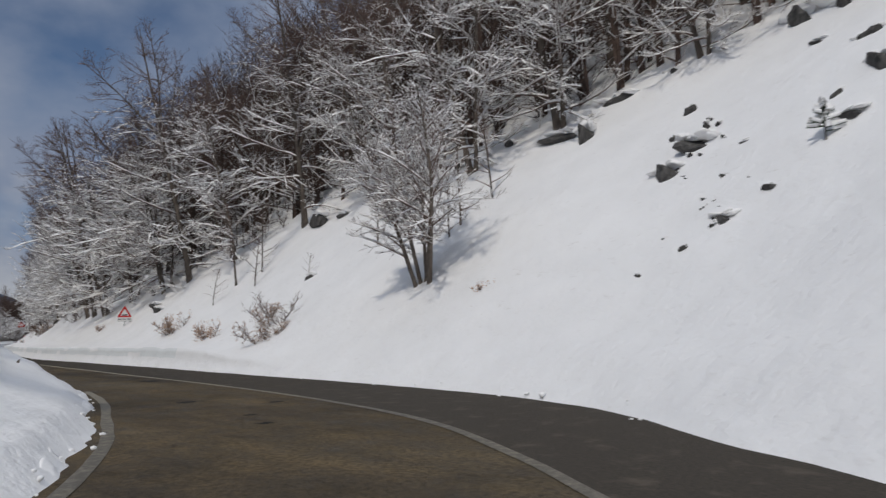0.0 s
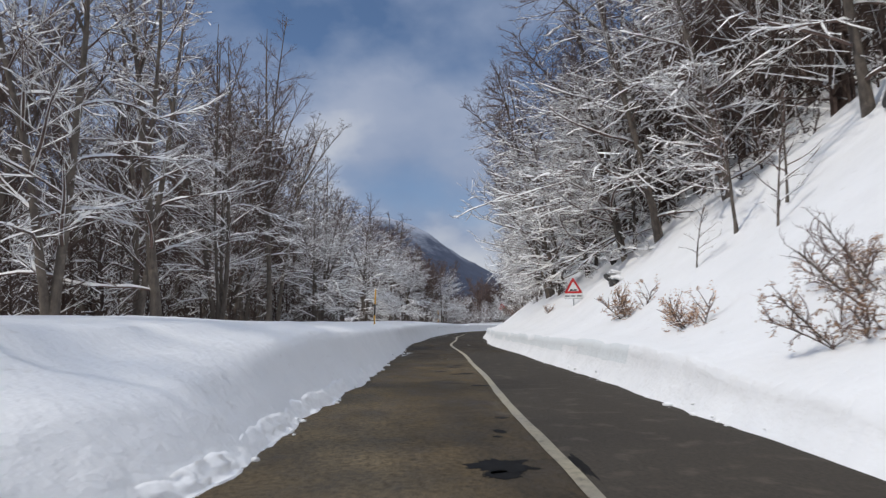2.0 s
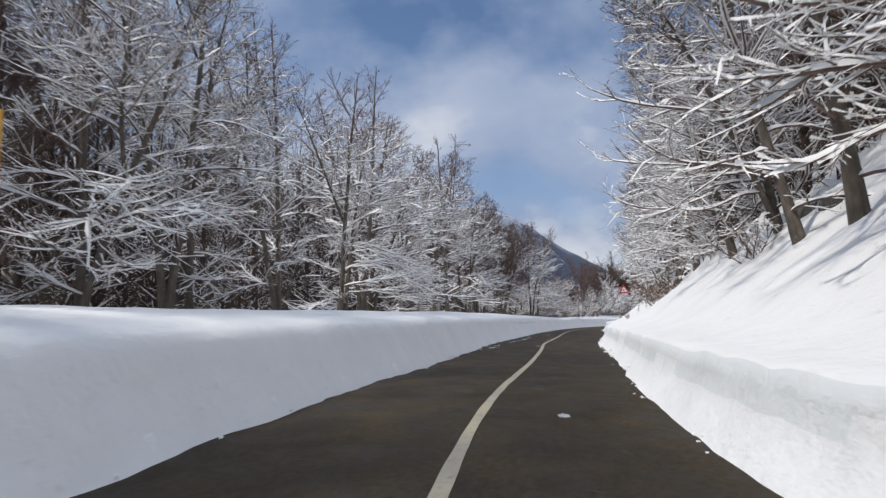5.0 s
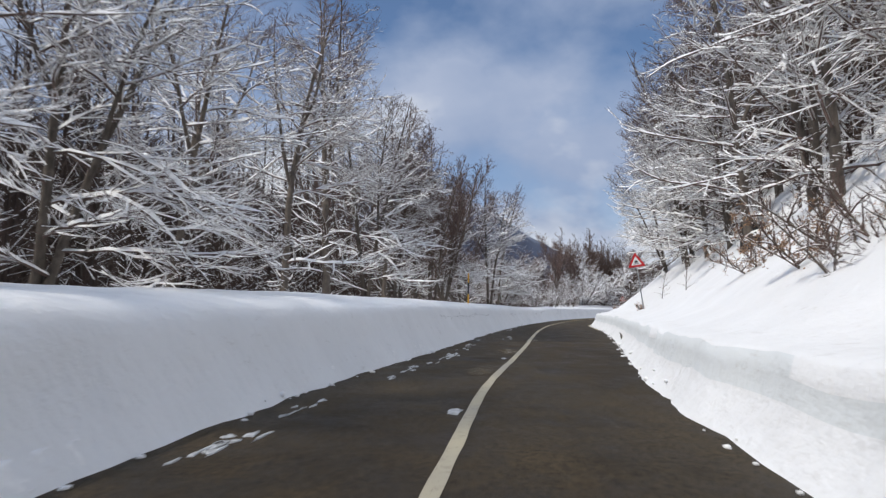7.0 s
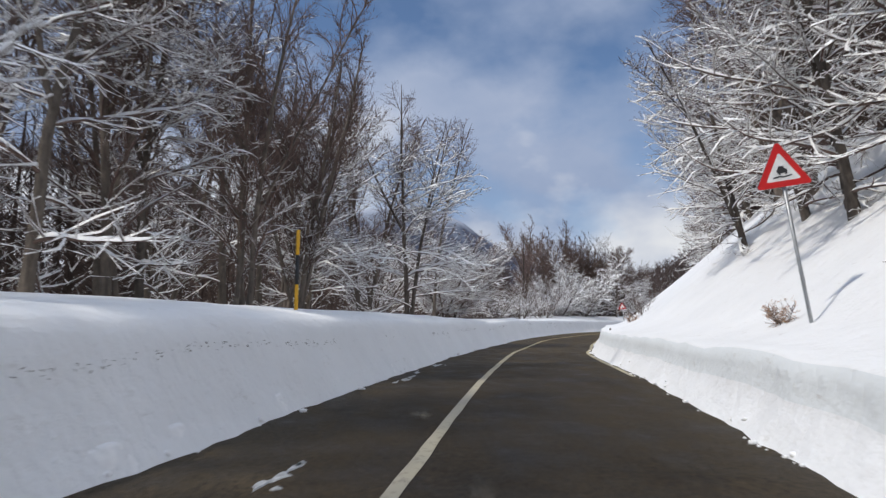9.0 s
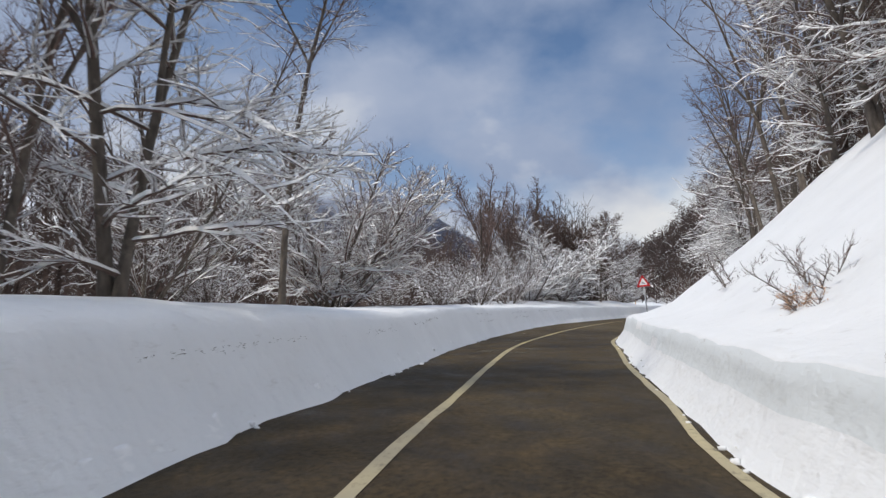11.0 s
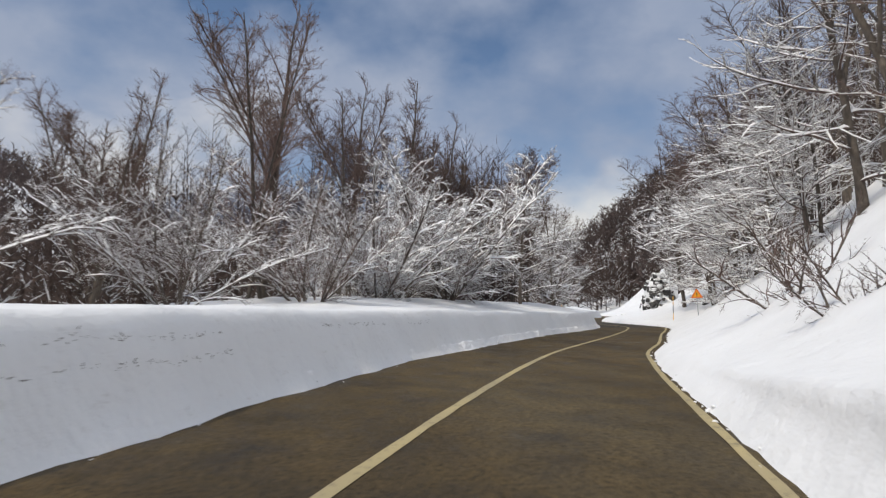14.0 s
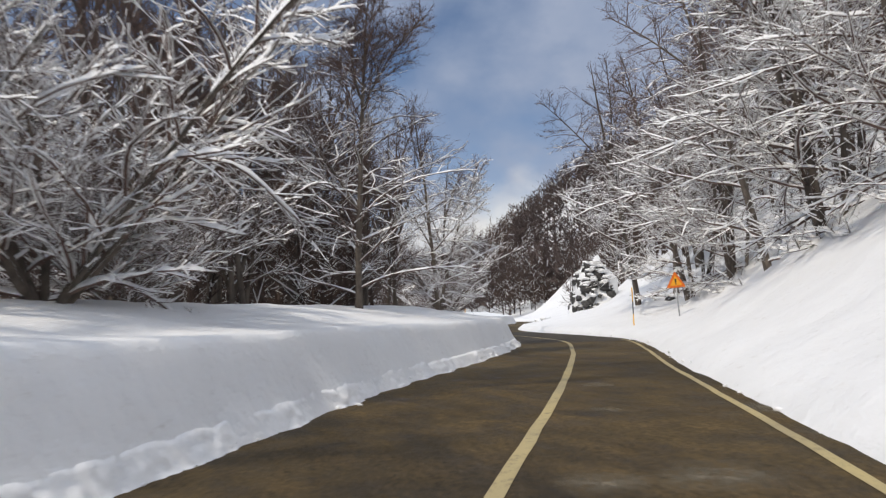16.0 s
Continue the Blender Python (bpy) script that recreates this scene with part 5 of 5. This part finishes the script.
def sign(x, y, foot, plate, size, label, symbol, panel=False, lean=0.0, turn=0.0, rim=M_RED, face=M_WHITE):
    """foot: where the post leaves the snow; plate: height of the plate's base."""
    root = new("road_sign")
    up = plate - foot
    tv, tf = [], []
    tube(tv, tf, [np.array((0, 0.045, -0.6)), np.array((0, 0.045, up + size * 0.8))], [0.03, 0.03], 10)
    tf.append(tuple(range(10, 20)))
    child("post", mesh_of("post", tv, tf, M_STEEL), root, "galvanised steel post")
    lift = Matrix.Translation((0, 0, up))
    hh = size * math.sqrt(3) / 2

    def put(name, bm, mat, lab=""):
        bm.transform(lift)
        return part(name, bm, mat, root, lab)
    put("plate", tri(size, size * 0.045, 0.0, 0.012), M_STEEL, "grey metal back plate")
    inner = size * 0.61
    put("border", tri(size * 0.985, size * 0.045, -0.006, -0.001, inner), rim, "coloured border")
    bm = tri(inner * 1.02, size * 0.02, -0.004, -0.0012)
    bm.transform(Matrix.Translation((0, 0, (hh - inner * 1.02 * math.sqrt(3) / 2) / 3)))
    put("face", bm, face)
    for k, pts in enumerate(symbol):
        put("symbol", slab([(px * size, pz * size) for px, pz in pts], -0.0085, -0.0062), M_BLACK, "black symbol")
    if panel:
        put("panel", slab(box_points(0, -size * 0.155, size * 0.98, size * 0.27), 0.0, 0.01), M_WHITE, "white panel under the triangle")
        put("panel_edge", slab(box_points(0, -size * 0.285, size * 0.98, size * 0.015), -0.002, 0.0), M_GREY)
        for bx, bw in ((-0.33, 0.24), (-0.02, 0.22), (0.3, 0.26)):
            put("letter_bar", slab(box_points(bx * size, -size * 0.14, bw * size, size * 0.07), -0.003, -0.0005), M_GREY, "grey line of lettering")
    root.matrix_basis = pose(x, y, foot, 0, -lean, turn)
    return tagged(root, label, "road sign", "road signs")


BUMPS = [[(-0.19, 0.15)] + disc_points(-0.1, 0.15, 0.09, 180, 0, 10, 0.75)[1:-1] + [(0, 0.17)] + disc_points(0.1, 0.15, 0.09, 180, 0, 10, 0.75)[1:-1] + [(0.19, 0.15)], box_points(0, 0.14, 0.38, 0.025)]
SLIP = [[(-0.08, 0.25), (0.08, 0.25), (0.1, 0.31), (0.05, 0.33), (0.035, 0.38), (-0.05, 0.38), (-0.07, 0.33), (-0.1, 0.31)],
        box_points(-0.05, 0.235, 0.03, 0.03), box_points(0.06, 0.235, 0.03, 0.03),
        [(-0.17, 0.16), (-0.05, 0.18), (0.02, 0.165), (0.16, 0.19), (0.16, 0.21), (0.02, 0.19), (-0.05, 0.205), (-0.17, 0.185)]]
LEAP = [[(-0.15, 0.20), (-0.02, 0.24), (0.17, 0.155), (0.11, 0.235), (0.0, 0.285), (-0.07, 0.345), (-0.1, 0.33), (-0.06, 0.265)]]
ALERT = [[(-0.03, 0.25), (0.03, 0.25), (0.045, 0.46), (-0.045, 0.46)], disc_points(0, 0.19, 0.035)]
sign(17.68, 47.0, ground_z(17.68, 47.0), 2.80, 0.92, "red-bordered triangular bump warning sign with a white panel below", BUMPS, True, 1, -8)
sign(26.55, 106.2, 1.85, 3.42, 0.88, "leaning red-bordered triangular slippery road sign", SLIP, False, 8, -12)
sign(36.55, 144.95, ground_z(36.55, 144.95), 2.1, 0.60, "leaning red-bordered triangular warning sign on the bank", LEAP, False, 6, -22)
sign(66.0, 193.3, ground_z(66.0, 193.3), 2.28, 0.88, "orange triangular warning sign on a grey post", ALERT, False, 3, -32, M_DEEP, M_ORANGE)


# ---- snow poles ----
def snow_pole(x, y, top, r=0.042):
    root = new("snow_pole")
    z = ground_z(x, y)
    bands = [(-0.5, 0.55, M_YELLOW, "yellow band"), (0.55, 1.2, M_BLACK, "black band"), (1.2, top, M_YELLOW, "yellow band")]
    for a, b, m, lab in bands:
        v, f = [], []
        tube(v, f, [np.array((0, 0, a)), np.array((0, 0, b))], [r, r], 10)
        f.append(tuple(range(10, 20)))
        child("band", mesh_of("band", v, f, m), root, lab)
    root.matrix_basis = pose(x, y, z, rng.gauss(0, 1), rng.gauss(0, 1), 0)
    return tagged(root, "yellow and black banded snow pole in the bank", "snow pole", "snow poles")


snow_pole(4.13, 21.15, 1.93)
snow_pole(8.2, 55.0, 2.07)
snow_pole(18.0, 111.0, 1.75)
snow_pole(66.2, 197.0, 1.9, 0.028)
snow_pole(70.3, 229.0, 2.0)


def broken_branch(x, y, z, h, lean):
    root = new("broken_branch")
    v, f = [], []
    tube(v, f, [np.array((0, 0, -0.1)), np.array((lean * 0.3, 0, h * 0.5)), np.array((lean, 0.02, h))], [0.03, 0.035, 0.008], 6)
    tube(v, f, [np.array((0, 0, 0)), np.array((0.12, 0.03, -0.1))], [0.035, 0.012], 5)
    child("stick", mesh_of("stick", v, f, M_BARK), root)
    root.matrix_basis = pose(x, y, z)
    return tagged(root, "broken brown branch stuck in the snow bank", "branch")


broken_branch(22.84, 96.6, ground_z(22.84, 96.6) - 0.04, 0.26, -0.08)
broken_branch(28.1, 121.2, ground_z(28.1, 121.2), 0.06, 0.03)
broken_branch(4.9, 20.0, ground_z(4.9, 20.0), 0.12, 0.06)


def debris():
    """Bits of twig and grit caught in the cut face of the bank."""
    rs = random.Random(44)
    verts, faces = [], []
    for y0, y1, n, h in ((94, 113, 500, 0.5), (118, 127, 240, 0.5), (130, 166, 900, 0.5), (138, 158, 500, 0.38)):
        for k in range(n):
            y = rs.uniform(y0, y1)
            i = idx(y)
            if wob(CL[i, 0], CL[i, 1], 0.25, 21) < -0.12:
                continue
            o = h + 0.04 * wob(CL[i, 0], CL[i, 1], 0.4, 3) + rs.gauss(0, 0.010)
            x, yy = CL[i, :2] - RGT[i] * (CL[i, 2] + edge_shift(i, -1) * (1 - o / 3) + o) + TAN[i] * rs.uniform(-0.22, 0.22)
            p = np.array((x, yy, bank_z(o, -1, x, yy) + 0.004))
            d = np.array((TAN[i][0], TAN[i][1], 0)) * rs.uniform(0.01, 0.045) + np.array((rs.gauss(0, 0.01), rs.gauss(0, 0.01), rs.gauss(0, 0.012)))
            w = rs.uniform(0.002, 0.005)
            tube(verts, faces, [p, p + d * 0.5, p + d], [w, w * 1.2, w * 0.4], 4)
    return new("debris", mesh_of("debris", verts, faces, M_BARK))


tagged(debris(), "dark bits of twig caught in the snow bank", "debris", kind="stuff")


# ---- loose snow and worn patches on the road ----
def clods():
    rs = random.Random(12)
    base = lump(2.2, 0.7, 0.5, 1, 1.5)
    bv = np.array([v.co[:] for v in base.verts])
    bf = [tuple(v.index for v in f.verts) for f in base.faces]
    base.free()
    verts, faces = [], []
    for side, n in ((-1, 500), (1, 450)):
        for k in range(n):
            y = rs.uniform(2, 200)
            i = idx(y)
            heap = 0.5 + 0.5 * wob(CL[i, 0], CL[i, 1], 0.35, side + 4)
            if rs.random() > 0.15 + heap * 0.85:
                continue
            o = rs.gauss(0.03, 0.06) - 0.04
            s = min(0.09, abs(rs.gauss(0.02, 0.022)) + 0.010)
            x, yy = CL[i, :2] + side * RGT[i] * ((CL[i, 3] if side > 0 else CL[i, 2]) + edge_shift(i, side) + o) + TAN[i] * rs.uniform(-0.4, 0.4)
            z = max(0, o) * 1.4
            a = rs.uniform(0, 6.28)
            q = bv * (s * rs.uniform(0.8, 1.3), s * rs.uniform(0.8, 1.3), s)
            q = np.stack([q[:, 0] * math.cos(a) - q[:, 1] * math.sin(a), q[:, 0] * math.sin(a) + q[:, 1] * math.cos(a), q[:, 2]], 1) + (x, yy, z + s * 0.2)
            b = len(verts)
            verts.extend(map(tuple, q))
            faces.extend(tuple(b + j for j in f) for f in bf)
    return new("snow_clods", mesh_of("snow_clods", verts, faces, M_SNOWCAP))


def heaps():
    """Crumbled snow run together along the foot of the bank."""
    verts, faces = [], []
    cols = 10
    p0, p1 = idx(3), idx(197)
    steps = (p1 - p0) * 8
    for s in range(steps):
        f = p0 + s / 8
        i = int(f)
        u = f - i
        c = CL[i] + (CL[i + 1] - CL[i]) * u
        e = edge_shift(i, -1) * (1 - u) + edge_shift(i + 1, -1) * u
        r = RGT[i]
        big = 0.10 + 0.85 * smooth01(c[1], 160, 175) + 0.7 * (1 - smooth01(c[1], 26, 38)) * (0.12 + 0.88 * smooth01(c[1], 12, 20))
        big *= (0.45 + 0.9 * max(0, 0.5 + wob(c[0], c[1], 0.22, 17))) * max(0.15, 0.75 + 1.3 * wob(c[0], c[1], 0.9, 23))
        for k in range(cols):
            o = -0.12 * min(1, big) + (0.12 * min(1, big) + 0.20) * k / (cols - 1)
            x, y = c[:2] - r * (c[2] + e + o)
            zz = bank_z(max(0, o), -1, x, y)
            d = noise.voronoi(Vector((x * 10, y * 10, zz * 10)))[0]
            d2 = noise.voronoi(Vector((x * 19, y * 19, zz * 19)))[0]
            hump = math.sin(math.pi * k / (cols - 1)) ** 0.8
            lump_h = big * hump * (0.09 * max(0.0, 1 - (d[0] / 0.62) ** 2) + 0.04 * max(0.0, 1 - d2[0] / 0.6))
            z = bank_z(max(0, o), -1, x, y) - 0.02 + 0.03 * big + 0.5 * lump_h
            x, y = x + r[0] * lump_h, y + r[1] * lump_h
            if k == 0:
                z = -0.03
            if k == cols - 1:
                z -= 0.06
            verts.append((x, y, z))
    for s in range(steps - 1):
        for k in range(cols - 1):
            n = s * cols + k
            faces.append((n, n + cols, n + cols + 1, n + 1))
    return new("snow_crumbs", mesh_of("snow_crumbs", verts, [f[::-1] for f in faces], M_SNOWCAP))


tagged(heaps(), "crumbled snow heaped along the foot of the bank", "snow", kind="stuff")
tagged(clods(), "crumbled white snow clods along the road edges", "snow", kind="stuff")


def blot(name, x, y, w, ln, mat, z, label, seed, thick=0.006):
    i = idx(y)
    a = math.atan2(TAN[i, 1], TAN[i, 0])
    rs = random.Random(seed)
    bm = bmesh.new()
    top, low = [], []
    for k in range(44):
        t = 2 * math.pi * k / 44
        r = 0.72 + 0.40 * noise.noise(Vector((math.cos(t) * 1.8, math.sin(t) * 1.8, seed * 3.1))) + 0.3 * noise.noise(Vector((math.cos(t) * 5, math.sin(t) * 5, seed * 1.7))) + rs.uniform(-0.03, 0.03)
        u, v = math.cos(t) * r * ln / 2, math.sin(t) * r * w / 2
        px, py = u * math.cos(a) - v * math.sin(a), u * math.sin(a) + v * math.cos(a)
        low.append(bm.verts.new((px, py, 0)))
        top.append(bm.verts.new((px * 0.93, py * 0.93, thick)))
    bm.faces.new(top)
    for k in range(44):
        j = (k + 1) % 44
        bm.faces.new((low[k], low[j], top[j], top[k]))
    me = bpy.data.meshes.new(name)
    bm.to_mesh(me)
    bm.free()
    me.materials.append(mat)
    ob = new(name, me)
    ob.location = (x, y, z)
    return tagged(ob, label, "snow" if mat is M_SLUSH else "road patch", "patches on the road")


M_SLUSH = make_plain("slush", (0.42, 0.43, 0.44), 0.5, 0, 0.5)
# flat blots for potholes: the darkness inside the pit is put into the colour
M_HOLLOW = make_plain("dark_hollow", (0.010, 0.0095, 0.009), 0.6, 0, 0.35)
M_HOLLOW.node_tree.nodes["Principled BSDF"].inputs["Specular IOR Level"].default_value = 0.05
for n, (x, y, w, ln) in enumerate(((8.89, 21.6, 0.75, 0.95), (7.44, 11.95, 0.4, 0.35), (10.35, 36.2, 0.5, 0.6), (10.35, 33.35, 0.62, 0.5), (10.02, 33.2, 0.34, 0.3), (9.75, 34.3, 0.4, 0.3), (6.4, 13.6, 0.45, 0.5),
                                   (10.6, 36.9, 0.3, 0.4), (9.58, 24.8, 0.25, 0.25), (9.3, 23.6, 0.2, 0.4), (9.66, 21.5, 0.16, 1.5), (10.12, 29.8, 0.6, 0.35), (5.57, 9.2, 0.35, 0.3), (6.0, 10.4, 0.3, 0.25),
                                   (8.85, 21.2, 0.5, 0.4), (9.2, 23.2, 0.15, 0.2))):
    blot("asphalt_patch", x, y, w, ln, M_HOLLOW, 0.002, "dark worn hollow drawn flat on the asphalt", n, 0.002)


def crust(y0, y1, off, wide, seed, side=-1):
    """A broken streak of thin ice and snow left along the road."""
    rs = random.Random(seed)
    verts, faces = [], []
    for k in range(int((y1 - y0) * 8)):
        y = rs.uniform(y0, y1)
        i = idx(y)
        if wob(CL[i, 0], CL[i, 1], 0.8, seed) < -0.05 + 0.25 * rs.random():
            continue
        d = off + rs.gauss(0, wide) + 0.15 * wob(CL[i, 0], CL[i, 1], 0.5, seed + 3)
        c = CL[i, :2] + side * RGT[i] * ((CL[i, 3] if side > 0 else CL[i, 2]) - d) + TAN[i] * rs.uniform(-0.3, 0.3)
        ln, w = rs.uniform(0.05, 0.26), rs.uniform(0.015, 0.06)
        n = len(verts)
        m = 9
        for ring, z in ((1.0, 0.0005), (0.8, 0.012)):
            for j in range(m):
                t = 2 * math.pi * j / m
                r = ring * (1 + 0.35 * math.sin(t * 3 + k) + 0.2 * math.sin(t * 5 + 2 * k))
                q = c + TAN[i] * (math.cos(t) * r * ln) + RGT[i] * (math.sin(t) * r * w)
                verts.append((q[0], q[1], z))
        faces.append(tuple(range(n + m, n + 2 * m)))
        faces.extend((n + j, n + (j + 1) % m, n + m + (j + 1) % m, n + m + j) for j in range(m))
    ob = new("snow_crust", mesh_of("snow_crust", verts, faces, M_SLUSH, False))
    return tagged(ob, "broken streak of thin icy snow on the asphalt", "snow", kind="stuff")


for n, (y0, y1, off, wide) in enumerate(((43.5, 46.5, 0.32, 0.1), (77, 82, 0.5, 0.08), (84, 93, 0.75, 0.08), (93.5, 99, 0.5, 0.10), (99, 104, 1.3, 0.06), (70.5, 72.8, 1.4, 0.08), (110, 116, 0.4, 0.08))):
    crust(y0, y1, off, wide, 70 + n)
for n, (x, y, w, ln) in enumerate(((14.2, 57.8, 0.25, 0.6), (19.2, 100.2, 0.25, 0.6), (17.8, 89.4, 0.2, 0.6), (16.3, 80.6, 0.3, 0.7), (32.1, 149.0, 0.15, 0.2))):
    blot("snow_patch", x, y, w * 0.8, ln * 0.9, M_SLUSH, 0.0, "thin trodden snow patch remaining on the asphalt", n + 30, 0.006)


def make_dust():
    """Dried salt and dust, thinning out towards its edge."""
    m, nt, p = principled("dried_salt", (0.21, 0.18, 0.135), 0.95)
    p.inputs["Specular IOR Level"].default_value = 0.1
    t = nt.nodes.new("ShaderNodeTexCoord")
    g = nt.nodes.new("ShaderNodeTexGradient")
    g.gradient_type = "SPHERICAL"
    mp = nt.nodes.new("ShaderNodeMapping")
    mp.inputs["Location"].default_value, mp.inputs["Scale"].default_value = (-1.0, -1.0, 0.0), (2.0, 2.0, 0.0)
    nt.links.new(t.outputs["Generated"], mp.inputs["Vector"])
    nt.links.new(mp.outputs[0], g.inputs["Vector"])
    n = add_noise(nt, 5, 6, 0.7)
    k = nt.nodes.new("ShaderNodeMath")
    k.operation = "MULTIPLY"
    nt.links.new(g.outputs["Fac"], k.inputs[0])
    nt.links.new(add_ramp(nt, n, [(0.38, (0.05, 0.05, 0.05)), (0.62, (1.0, 1.0, 1.0))]), k.inputs[1])
    clear = nt.nodes.new("ShaderNodeBsdfTransparent")
    mix = nt.nodes.new("ShaderNodeMixShader")
    nt.links.new(k.outputs[0], mix.inputs["Fac"])
    nt.links.new(clear.outputs[0], mix.inputs[1])
    nt.links.new(p.outputs[0], mix.inputs[2])
    nt.links.new(mix.outputs[0], nt.nodes["Material Output"].inputs["Surface"])
    return m


M_SALT = make_dust()
for n, (x, y, w, ln) in enumerate(((51.8, 178.6, 0.8, 1.6), (50.2, 176.0, 0.5, 1.0), (20.6, 105.5, 0.5, 1.2), (50.2, 170.4, 0.8, 1.6), (30.2, 142.3, 1.0, 2.6), (29.6, 137.5, 1.1, 1.8), (28.9, 135.9, 0.8, 1.2),
                                   (28.1, 136.8, 1.0, 2.2), (48.8, 172.4, 1.6, 1.6), (47.9, 172.7, 1.2, 1.2), (51.9, 175.1, 0.7, 2.0), (18.2, 92.0, 0.9, 5.0), (17.0, 86.0, 0.8, 4.0), (19.9, 99.0, 0.9, 4.0), (10.7, 41.0, 0.9, 2.5))):
    blot("salt_patch", x, y, w, ln, M_SALT, 0.005, "pale dried salt stain on the asphalt", n + 60, 0.0008)
for ob in [TREE_L] + TALL + WHITE + EDGE + LOW + LADEN + FAN + SLOPE + MID:
    if ob not in USED:
        plant([ob], *at_road(60, 16, -1))
